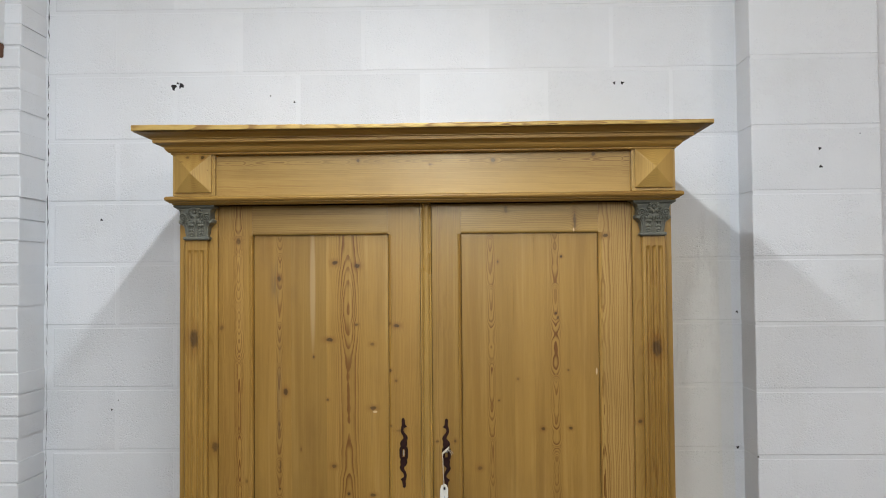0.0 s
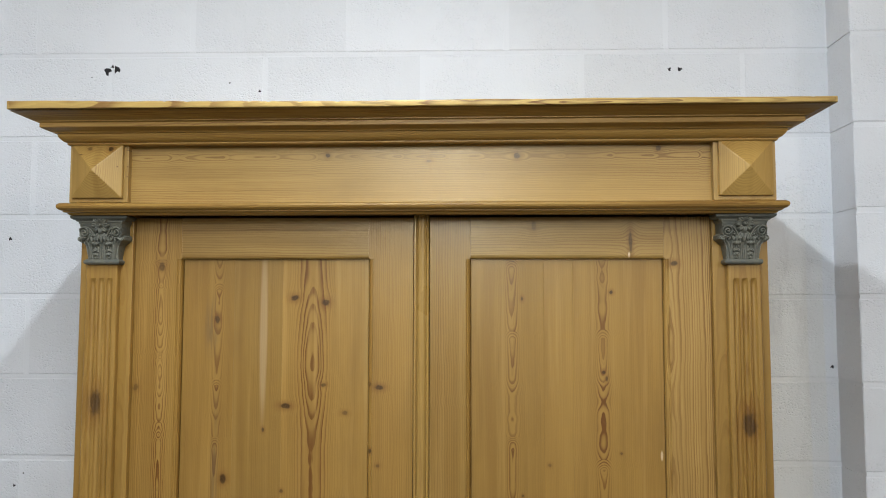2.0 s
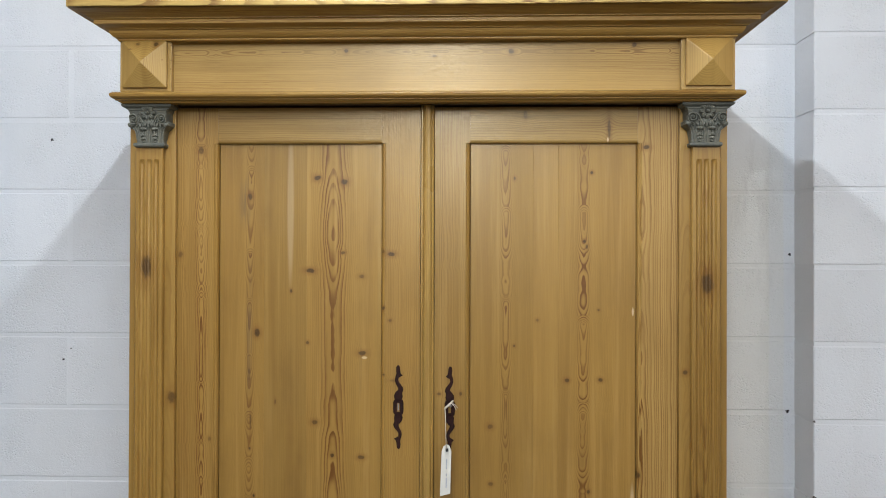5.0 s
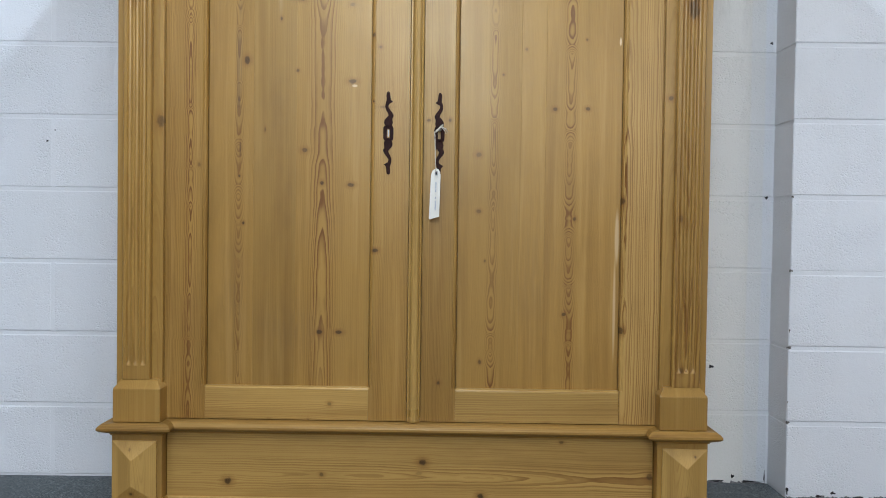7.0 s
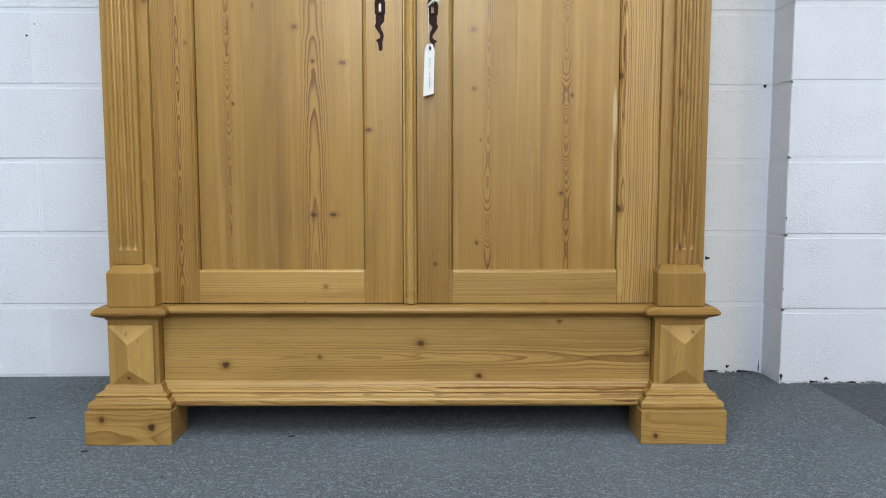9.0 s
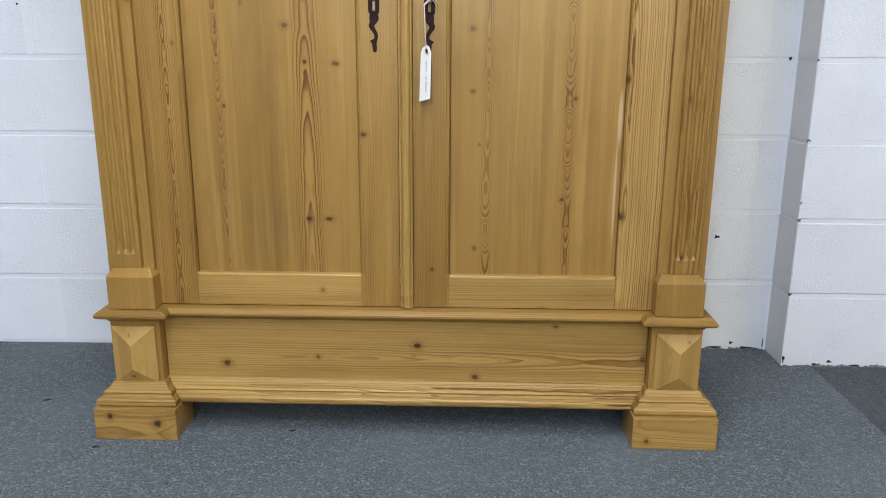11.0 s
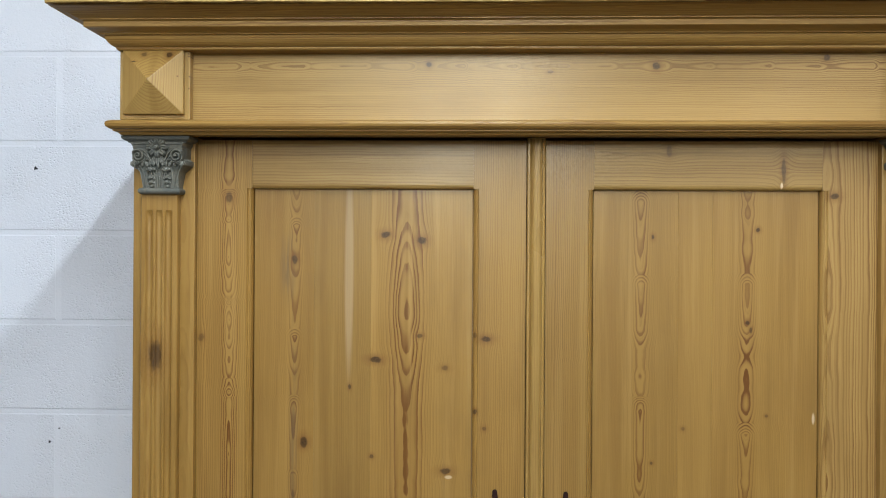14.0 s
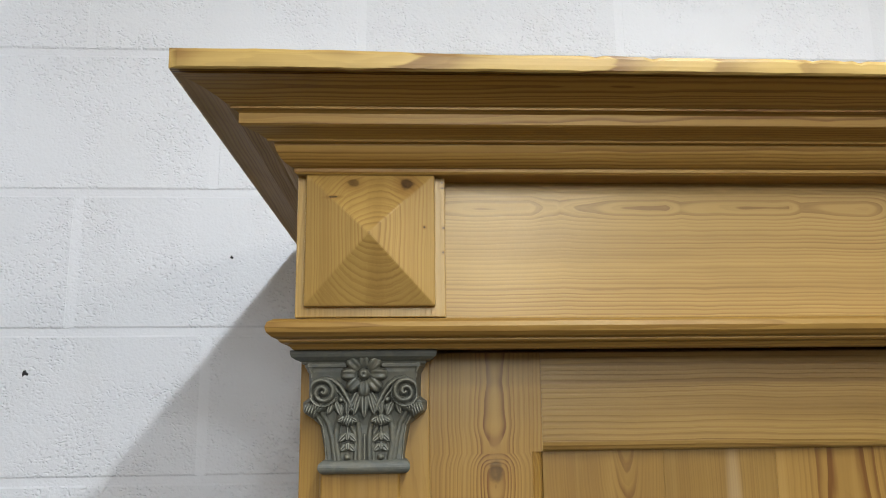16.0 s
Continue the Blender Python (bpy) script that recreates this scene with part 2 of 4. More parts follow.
def painted_masonry(name, base=(0.735, 0.745, 0.765, 1), pits=1.0, relief=1.0):
    """Thick white emulsion on rough blocks."""
    mat, tree, bsdf = nodes_of(name)
    n = Net(tree)
    place = n.node("ShaderNodeNewGeometry").outputs["Position"]
    rnd = n.node("ShaderNodeObjectInfo").outputs["Random"]
    big = n.noise(place, 3.0, 4.0, 0.55)
    lump = n.noise(place, 115.0, 4.0, 0.6)
    fine = n.noise(place, 240.0, 2.0, 0.5)
    sweep = n.noise(n.v("MULTIPLY", place, (1.0, 1.0, 0.25)), 9.0, 3.0, 0.5)
    colour = n.mix(n.ramp(big, 0.4, 0.75, 0.0, 0.5), base, tuple(c * k for c, k in zip(base, (0.93, 0.925, 0.90))) + (1,))
    colour = n.mix(n.ramp(sweep, 0.5, 0.8, 0.0, 0.35), colour, tuple(c * k for c, k in zip(base, (0.92, 0.915, 0.885))) + (1,))
    b = n.m("ADD", 0.965, n.m("MULTIPLY", rnd, 0.07))
    colour = n.mix(1.0, colour, n.join(b, b, b), "MULTIPLY")
    # cream recess beside the wardrobe: older coat with roller edges, plus painted-in warm shadow
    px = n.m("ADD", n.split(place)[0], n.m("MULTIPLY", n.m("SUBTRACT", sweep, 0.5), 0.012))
    cream_shade = n.m("MULTIPLY", n.m("MULTIPLY", n.ramp(px, 0.55, 0.60), n.ramp(n.m("ADD", n.split(place)[2], n.m("MULTIPLY", big, 0.3)), 2.15, 1.75)), n.m("ADD", n.ramp(px, 1.060, 1.068, 0.35, 0.0), n.ramp(px, 1.105, 1.112, 0.40, 0.0)))
    colour = n.mix(cream_shade, colour, (0.73, 0.71, 0.64, 1))
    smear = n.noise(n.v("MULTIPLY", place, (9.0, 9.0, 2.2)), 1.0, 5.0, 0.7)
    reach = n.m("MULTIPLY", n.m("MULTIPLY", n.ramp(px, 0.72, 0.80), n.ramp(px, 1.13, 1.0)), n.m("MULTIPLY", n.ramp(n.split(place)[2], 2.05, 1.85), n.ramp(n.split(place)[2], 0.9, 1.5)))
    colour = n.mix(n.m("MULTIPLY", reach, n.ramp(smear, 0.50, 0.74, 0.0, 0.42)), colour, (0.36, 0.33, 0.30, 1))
    warped = n.v("ADD", place, n.scale(n.node_noise(place, 60.0), 0.018))
    cells = n.node("ShaderNodeTexVoronoi")
    cells.inputs["Scale"].default_value = 165.0
    n.put(cells.inputs["Vector"], n.v("MULTIPLY", warped, (0.75, 0.75, 1.15)))
    some = n.ramp(n.noise(place, 7.0, 4.0, 0.65), 0.40, 0.60, 0.10, 1.0)
    dent = n.m("MULTIPLY", n.ramp(cells.outputs["Distance"], 0.55, 0.05), n.m("MULTIPLY", some, pits))
    deep = n.m("MULTIPLY", n.ramp(cells.outputs["Distance"], 0.13, 0.05), n.m("MULTIPLY", n.ramp(n.noise(place, 17.0, 2.0), 0.60, 0.70), pits))
    colour = n.mix(n.m("MULTIPLY", deep, 0.55), colour, (0.22, 0.21, 0.19, 1))
    n.put(bsdf.inputs["Base Color"], colour)
    bsdf.inputs["Roughness"].default_value = 0.60
    bsdf.inputs["Specular IOR Level"].default_value = 0.35
    height = n.m("SUBTRACT", n.m("ADD", n.m("MULTIPLY", n.m("MULTIPLY", lump, n.ramp(sweep, 0.35, 0.65, 0.20, 1.0)), 0.26), n.m("MULTIPLY", fine, 0.12)), n.m("MULTIPLY", dent, 0.24))
    n.put(bsdf.inputs["Normal"], n.bump(height, relief, 0.0055, n.bump(big, 0.4, 0.012)))
    return mat


def carpet(name, shade=1.0):
    mat, tree, bsdf = nodes_of(name)
    n = Net(tree)
    place = n.node("ShaderNodeNewGeometry").outputs["Position"]
    rnd = n.node("ShaderNodeObjectInfo").outputs["Random"]
    tuft = n.noise(place, 150.0, 3.0, 0.8)
    patch = n.noise(place, 42.0, 5.0, 0.8)
    wide = n.noise(place, 2.6, 3.0, 0.6)
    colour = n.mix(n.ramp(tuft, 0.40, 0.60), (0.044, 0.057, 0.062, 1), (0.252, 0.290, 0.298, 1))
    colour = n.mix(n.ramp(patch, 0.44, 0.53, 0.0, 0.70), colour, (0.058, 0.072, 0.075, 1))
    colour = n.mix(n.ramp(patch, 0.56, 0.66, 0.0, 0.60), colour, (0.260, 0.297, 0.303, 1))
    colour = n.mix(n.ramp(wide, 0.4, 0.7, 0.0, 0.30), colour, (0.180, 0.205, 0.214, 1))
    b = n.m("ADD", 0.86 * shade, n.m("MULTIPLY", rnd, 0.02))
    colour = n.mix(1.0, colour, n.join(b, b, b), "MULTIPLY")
    n.put(bsdf.inputs["Base Color"], colour)
    bsdf.inputs["Roughness"].default_value = 0.95
    bsdf.inputs["Specular IOR Level"].default_value = 0.1
    bsdf.inputs["Sheen Weight"].default_value = 0.15
    n.put(bsdf.inputs["Normal"], n.bump(n.m("ADD", tuft, patch), 1.0, 0.006))
    return mat


def plain(name, colour, rough=0.6, metal=0.0, grain=60.0, vary=0.3, bump=0.2, height=0.001, dark=None, spec=0.5, worn=False):
    mat, tree, bsdf = nodes_of(name)
    n = Net(tree)
    place = n.node("ShaderNodeNewGeometry").outputs["Position"]
    a, b = n.noise(place, grain, 4.0, 0.6), n.noise(place, grain * 0.2, 3.0, 0.55)
    other = dark or tuple(c * 0.6 for c in colour[:3]) + (1,)
    c = n.mix(n.ramp(a, 0.35, 0.7, 0.0, vary), colour, other)
    c = n.mix(n.ramp(b, 0.4, 0.75, 0.0, vary), c, other)
    # pale on worn edges; hollows darkened, so crevice shade is in the colour
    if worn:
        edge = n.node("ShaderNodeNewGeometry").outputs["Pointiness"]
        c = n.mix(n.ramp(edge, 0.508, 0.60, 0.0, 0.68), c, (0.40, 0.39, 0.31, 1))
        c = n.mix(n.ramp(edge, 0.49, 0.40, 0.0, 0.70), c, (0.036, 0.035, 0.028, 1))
    n.put(bsdf.inputs["Base Color"], c)
    n.put(bsdf.inputs["Roughness"], n.m("ADD", rough - 0.08, n.m("MULTIPLY", b, 0.16)))
    bsdf.inputs["Metallic"].default_value = metal
    bsdf.inputs["Specular IOR Level"].default_value = spec
    n.put(bsdf.inputs["Normal"], n.bump(a, bump, height))
    return mat


WHITE_BLOCK = painted_masonry("white_painted_block")
WHITE_BRICK = painted_masonry("white_painted_brick", (0.735, 0.75, 0.775, 1), 0.7)
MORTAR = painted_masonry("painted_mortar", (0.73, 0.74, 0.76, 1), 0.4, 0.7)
CARPET = carpet("grey_carpet")
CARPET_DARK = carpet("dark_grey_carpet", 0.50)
CEILING = plain("ceiling_paint", (0.46, 0.43, 0.39, 1), 0.8, vary=0.12)
HALL = plain("hall_bounce_tan", (0.42, 0.32, 0.22, 1), 0.75, vary=0.15, grain=8.0)
HOLE = plain("bare_hole", (0.022, 0.020, 0.020, 1), 0.9, grain=400, vary=0.6, bump=0.8)
PEWTER_PLAIN = plain("dull_grey_metal", (0.120, 0.114, 0.084, 1), 0.52, 0.0, 150.0, 0.75, 0.5, 0.0010, (0.070, 0.076, 0.066, 1))
PEWTER = plain("aged_metal_shaded", (0.135, 0.126, 0.088, 1), 0.52, 0.0, 150.0, 0.75, 0.5, 0.0010, (0.080, 0.086, 0.074, 1), worn=True)
IRON = plain("rusted_iron", (0.030, 0.0095, 0.0065, 1), 0.75, 0.0, 260.0, 0.7, 0.6, 0.0006, (0.010, 0.005, 0.0045, 1), spec=0.18)
STEEL = plain("lock_steel", (0.42, 0.42, 0.40, 1), 0.35, 0.9, 300.0, 0.4)
CARD = plain("white_card", (0.70, 0.67, 0.59, 1), 0.7, grain=120, vary=0.08, bump=0.05)
INK = plain("faded_ink", (0.48, 0.50, 0.54, 1), 0.8, grain=500, vary=0.5)
STRING = plain("cotton_string", (0.70, 0.64, 0.52, 1), 0.9, grain=600, vary=0.5, bump=0.6)
DARKWOOD = plain("shaded_carcass_wood", (0.30, 0.19, 0.09, 1), 0.7, grain=40)
CONDUIT = plain("white_plastic", (0.78, 0.79, 0.80, 1), 0.4, vary=0.1)
CHIPPED = plain("chipped_mortar", (0.16, 0.145, 0.135, 1), 0.9, grain=300, vary=0.7, bump=0.8)
RUST = plain("brown_rust", (0.16, 0.075, 0.045, 1), 0.9, grain=200, vary=0.6)

# left door: two dark knots beside the wide flame, then a string of smaller ones
PANEL_L = pine("pine_panel", "z", 0.004, 0.0, 0.0048, 0.0012, 0.0020, 1.15, span=0.025, ripple=0.0008, bends=[(0.25, 1.29, 0.026), (1.27, 1.47, -0.011), (1.47, 1.74, 0.013)], knots=[
    (-0.269, 1.620, 0.009, 0.007, 0.80), (-0.202, 1.610, 0.009, 0.008, 0.92), (-0.287, 1.388, 0.012, 0.006, 0.85), (-0.205, 1.433, 0.006, 0.004, 0.6), (-0.158, 1.374, 0.008, 0.005, 0.5),
    (-0.156, 1.183, 0.011, 0.006, 0.7), (-0.274, 1.010, 0.009, 0.006, 0.6), (-0.230, 0.928, 0.005, 0.006, 0.8), (-0.157, 0.924, 0.009, 0.005, 0.65), (-0.293, 1.208, 0.004, 0.004, 0.6),
    (-0.335, 1.337, 0.003, 0.005, 0.7), (-0.233, 0.553, 0.007, 0.006, 0.9), (-0.184, 0.553, 0.009, 0.005, 0.8), (-0.374, 1.061, 0.002, 0.007, 0.5)],
    stains=[(-0.300, 0.560, 0.16, 0.10, 0.22), (-0.160, 1.150, 0.006, 0.10, 0.30)], pales=[(-0.337, 1.55, 0.010, 0.22, 0.22), (-0.150, 1.172, 0.008, 0.004, 0.6)])
PANEL_A = pine("pine_panel_dark_heart", "z", 0.003, 0.003, 0.0030, 0.003, 0.0016, 1.3, span=0.009, ripple=0.0010, saw=0.013, reach=0.12, knots=[
    (-0.420, 1.233, 0.007, 0.010, 0.88), (-0.439, 1.573, 0.006, 0.009, 0.75), (-0.438, 0.943, 0.003, 0.004, 0.7), (-0.427, 0.825, 0.003, 0.004, 0.8), (-0.440, 1.130, 0.002, 0.02, 0.5), (-0.436, 1.010, 0.002, 0.02, 0.5)],
    stains=[(-0.450, 1.560, 0.020, 0.085, 0.75), (-0.440, 1.250, 0.010, 0.30, 0.55), (-0.45, 0.62, 0.05, 0.22, 0.25)])
PANEL_R = pine("pine_panel_fine", "z", 0.003, 0.004, 0.0036, 0.005, 0.0016, 1.15, span=0.011, ripple=0.0008, saw=0.022, reach=0.22, pales=[(0.512, 0.800, 0.006, 0.075, 0.42), (0.513, 1.290, 0.003, 0.012, 0.7), (0.508, 0.62, 0.004, 0.14, 0.35)], knots=[(0.222, 1.619, 0.0030, 0.0050, 0.70), (0.412, 1.633, 0.0040, 0.0040, 0.80), (0.394, 1.463, 0.0040, 0.0040, 0.85), (0.400, 1.450, 0.0030, 0.0060, 0.60), (0.352, 1.120, 0.0060, 0.0050, 0.65), (0.434, 1.122, 0.0060, 0.0050, 0.70), (0.163, 1.004, 0.0080, 0.0060, 0.50), (0.165, 0.862, 0.0060, 0.0050, 0.50), (0.405, 0.846, 0.0040, 0.0050, 0.70), (0.279, 1.268, 0.0040, 0.0040, 0.40), (0.222, 1.204, 0.0030, 0.0030, 0.60), (0.182, 0.738, 0.0030, 0.0040, 0.50), (0.429, 1.294, 0.0030, 0.0030, 0.50), (0.382, 0.606, 0.0050, 0.0050, 0.70), (0.172, 0.483, 0.0040, 0.0060, 0.60)],
    stains=[(0.30, 0.75, 0.12, 0.30, 0.16)])
STILE = pine("pine_stile", "z", 0.003, 0.004, 0.0038, 0.004, 0.0016, 1.2, span=0.013, ripple=0.0008, saw=0.024, reach=0.24, knots=[(-0.082, 1.430, 0.0100, 0.0060, 0.85), (-0.103, 1.437, 0.0040, 0.0060, 0.50), (-0.102, 1.297, 0.0040, 0.0050, 0.80), (-0.085, 1.266, 0.0050, 0.0040, 0.50), (-0.101, 1.132, 0.0030, 0.0030, 0.70), (-0.094, 0.761, 0.0080, 0.0050, 0.85), (-0.559, 1.688, 0.0070, 0.0120, 0.60), (0.543, 1.694, 0.0080, 0.0060, 0.75), (0.037, 1.086, 0.0060, 0.0040, 0.55), (0.090, 1.087, 0.0040, 0.0050, 0.60), (0.521, 0.892, 0.0080, 0.0090, 0.70), (-0.610, 1.427, 0.0060, 0.0080, 0.45), (0.523, 0.568, 0.0070, 0.0100, 0.75), (0.069, 0.431, 0.0050, 0.0050, 0.70), (-0.535, 0.969, 0.0040, 0.0060, 0.40), (-0.073, 1.118, 0.0140, 0.0030, 0.35)], fade=0.50)
STILE_R = pine("pine_stile_strong", "z", 0.018, 0.018, 0.0056, 0.004, 0.008, 0.80, pale=(0.385, 0.235, 0.066, 1), fade=0.9, ripple=0.0012, knots=[(0.543, 1.694, 0.008, 0.006, 0.75), (0.521, 0.892, 0.008, 0.009, 0.7), (0.523, 0.568, 0.007, 0.010, 0.75)])
RAIL = pine("pine_rail", pales=[(0.4485, 1.712, 0.0028, 0.007, 1.0)], along="x", depth=0.045, slope=0.030, pitch=0.0052, wander=0.004, swell=0.005, contrast=0.50, knots=[(0.452, 1.740, 0.0040, 0.0260, 0.70), (0.247, 1.775, 0.0060, 0.0120, 0.45), (-0.203, 0.374, 0.0060, 0.0050, 0.50), (-0.354, 0.330, 0.0050, 0.0040, 0.60), (0.340, 0.330, 0.0070, 0.0040, 0.70), (-0.256, 0.332, 0.0030, 0.0040, 0.50)], fade=0.8, pale=DRY)
BASE = pine("pine_base_board", "x", 0.030, 0.022, 0.0060, 0.003, 0.006, 0.56, ripple=0.0006, knots=[(-0.455, 0.178, 0.0100, 0.0080, 0.85), (0.033, 0.232, 0.0100, 0.0080, 0.80), (0.179, 0.149, 0.0090, 0.0070, 0.85), (-0.220, 0.198, 0.0060, 0.0050, 0.60), (0.023, 0.204, 0.0100, 0.0050, 0.25), (0.600, 0.205, 0.0080, 0.0090, 0.60), (0.379, 0.288, 0.0060, 0.0040, 0.60)], fade=0.8, pale=DRY)
FRIEZE = pine("pine_frieze", "x", 0.003, 0.003, 0.0036, 0.001, 0.0030, 0.95, span=0.008, ripple=0.0010, saw=0.009, reach=0.10, rough=0.34, fade=0.52, relief=0.5, knots=[(-0.187, 1.918, 0.0050, 0.0050, 0.85), (0.209, 1.915, 0.0070, 0.0070, 0.90), (0.025, 1.905, 0.0060, 0.0030, 0.60), (0.500, 1.929, 0.0060, 0.0060, 0.70)], pale=DRY)
TRIM = pine("pine_moulding", "x", 0.050, 0.010, 0.0036, 0.003, 0.003, 0.58, fade=0.9, rough=0.46, gloss=0.45)
TRIM_UP = pine("pine_cover_strip", "z", 0.050, 0.010, 0.0042, 0.003, 0.004, 0.25, fade=0.8, rough=0.30, pale=DRY)
WORN = pine("pine_worn_moulding", "x", 0.030, 0.012, 0.0042, 0.003, 0.004, 0.80, fade=0.8, pale=DRY, relief=2.0, rough=0.46)
EDGE = pine("pine_worn_edge", "x", 0.020, 0.030, 0.0030, 0.003, 0.004, 1.15, fade=0.9, pale=(0.497, 0.332, 0.093, 1), ripple=0.0006, relief=2.0, rough=0.46)
RETURN = pine("pine_return", "y", 0.050, 0.020, 0.0040, 0.004, 0.004, 0.46, fade=0.8, rough=0.60, gloss=0.2)
POST = pine("pine_post", "z", 0.055, 0.020, 0.0044, 0.004, 0.004, 0.28, knots=[(-0.686, 1.397, 0.0140, 0.0270, 0.70), (-0.626, 1.074, 0.0100, 0.0160, 0.60), (0.633, 1.146, 0.0070, 0.0060, 0.70), (-0.609, 1.426, 0.0060, 0.0080, 0.50)],
    stains=[(-0.688, 1.395, 0.020, 0.036, 0.30)])
PILASTER_R = pine("pine_pilaster", "z", 0.028, 0.040, 0.0056, 0.004, 0.008, 0.66, knots=[(0.682, 1.361, 0.0150, 0.0260, 0.72), (0.668, 0.475, 0.0050, 0.0080, 0.60), (0.660, 0.850, 0.0050, 0.0100, 0.40)],
    stains=[(0.680, 1.365, 0.020, 0.033, 0.30)], fade=0.8)
BLOCK = pine("pine_pyramid_block", "z", 0.022, 0.06, 0.0042, 0.004, 0.006, 0.18, knots=[(-0.6085, 1.934, 0.0011, 0.0011, 0.95), (-0.6075, 1.929, 0.0024, 0.0007, 0.95), (-0.6075, 1.894, 0.0011, 0.0011, 0.9), (-0.6080, 1.873, 0.0010, 0.0010, 0.9), (-0.683, 1.930, 0.0050, 0.0040, 0.60), (-0.638, 1.929, 0.0060, 0.0055, 0.85), (-0.680, 0.156, 0.0040, 0.0040, 0.70), (-0.684, 0.265, 0.0030, 0.0040, 0.40), (0.700, 0.268, 0.0030, 0.0030, 0.60)], fade=0.8, pale=DRY)
PYRAMID = pine("pine_pyramid", "z", 0.110, 0.0, 0.0029, 0.002, 0.003, 0.30, knots=[(-0.699, 1.9165, 0.0040, 0.0009, 0.9), (-0.624, 1.892, 0.0010, 0.0010, 0.8), (-0.683, 1.930, 0.0050, 0.0040, 0.60), (-0.638, 1.929, 0.0060, 0.0055, 0.85)], fade=0.8, pale=DRY)
FOOT = pine("pine_foot", "x", 0.035, 0.05, 0.0060, 0.005, 0.010, 0.50, knots=[(-0.734, 0.063, 0.0070, 0.0080, 0.90), (-0.615, 0.045, 0.0100, 0.0100, 0.85), (0.603, 0.022, 0.0060, 0.0060, 0.80)], fade=0.8, pale=DRY)


# ---- building helpers ----
def done(bm, name, material, smooth=False):
    mesh = bpy.data.meshes.new(name)
    bmesh.ops.recalc_face_normals(bm, faces=bm.faces)
    bm.to_mesh(mesh)
    bm.free()
    mesh.materials.append(material)
    for p in mesh.polygons:
        p.use_smooth = smooth
    return mesh


def part(name, bm, material, parent=None, label="", origin=(0, 0, 0), smooth=False):
    """One mesh object under a thing or a part, its own origin at the given place of the world."""
    bmesh.ops.translate(bm, verts=bm.verts, vec=-Vector(origin))
    ob = new(name, done(bm, name, material, smooth))
    base = OUT.get(parent, Vector((0, 0, 0)))
    ob.location, OUT[ob] = Vector(origin) - base, Vector(origin)
    if parent:
        ob.parent = parent
    return tagged(ob, label) if label else ob


def box(x0, x1, y0, y1, z0, z1, bevel=0.0, bm=None, seg=2):
    own = bmesh.new()
    bmesh.ops.create_cube(own, size=1.0)
    for v in own.verts:
        v.co = Vector(((x0 + x1) / 2 + v.co.x * (x1 - x0), (y0 + y1) / 2 + v.co.y * (y1 - y0), (z0 + z1) / 2 + v.co.z * (z1 - z0)))
    if bevel:
        bmesh.ops.bevel(own, geom=own.edges[:], offset=bevel, segments=seg, profile=0.6, affect="EDGES")
    if bm is None:
        return own
    merge(bm, own)
    return bm


def merge(bm, own):
    made = [bm.verts.new(v.co) for v in own.verts]
    own.verts.index_update()
    for f in own.faces:
        bm.faces.new([made[v.index] for v in f.verts])
    own.free()


def sweep(path, profile):
    """Mitred mouldings along a plan line: a bmesh for each straight piece. profile: offset outwards and height, closed."""
    normals = []
    for a, b in zip(path, path[1:]):
        d = (Vector(b) - Vector(a)).normalized()
        normals.append(Vector((d.y, -d.x)))
    corner = []
    for i in range(len(path)):
        if i in (0, len(path) - 1):
            corner.append(normals[0 if i == 0 else -1])
        else:
            s = normals[i - 1] + normals[i]
            corner.append(s / (1 + normals[i - 1].dot(normals[i])))
    pieces = []
    for i in range(len(path) - 1):
        bm = bmesh.new()
        rings = []
        for k in (i, i + 1):
            rings.append([bm.verts.new((*(Vector(path[k]) + corner[k] * off), z)) for off, z in profile])
        m = len(profile)
        for j in range(m):
            bm.faces.new((rings[0][j], rings[0][(j + 1) % m], rings[1][(j + 1) % m], rings[1][j]))
        bm.faces.new(rings[0])
        bm.faces.new(rings[1][::-1])
        pieces.append(bm)
    return pieces


def tube(points, radii, sides=8, bm=None):
    """A round bar along points."""
    bm = bm or bmesh.new()
    rings = []
    for i, p in enumerate(points):
        p = Vector(p)
        d = (Vector(points[min(i + 1, len(points) - 1)]) - Vector(points[max(i - 1, 0)])).normalized()
        side = d.cross(Vector((0, 1, 0)))
        side = side.normalized() if side.length > 1e-4 else Vector((1, 0, 0))
        up = side.cross(d)
        r = radii[i] if isinstance(radii, (list, tuple)) else radii
        rings.append([bm.verts.new(p + (side * math.cos(a) + up * math.sin(a)) * r) for a in (math.tau * k / sides for k in range(sides))])
    for a, b in zip(rings, rings[1:]):
        for k in range(sides):
            bm.faces.new((a[k], a[(k + 1) % sides], b[(k + 1) % sides], b[k]))
    bm.faces.new(rings[0][::-1])
    bm.faces.new(rings[-1])
    return bm


def blob(centre, size, bm=None, seg=10):
    own = bmesh.new()
    bmesh.ops.create_uvsphere(own, u_segments=seg, v_segments=seg // 2 + 1, radius=1.0)
    for v in own.verts:
        v.co = Vector([c + s * q for c, s, q in zip(centre, size, v.co)])
    if bm is None:
        return own
    merge(bm, own)
    return bm


# ---- the hall ----
TILT_WALL = 0.74
WALL_Y, PITCH, LONG = 0.562, 0.2328, 0.466


def structure(name, bm, material, label, category, origin=(0, 0, 0)):
    return tagged(part(name, bm, material, None, label, origin), category=category, kind="structure")


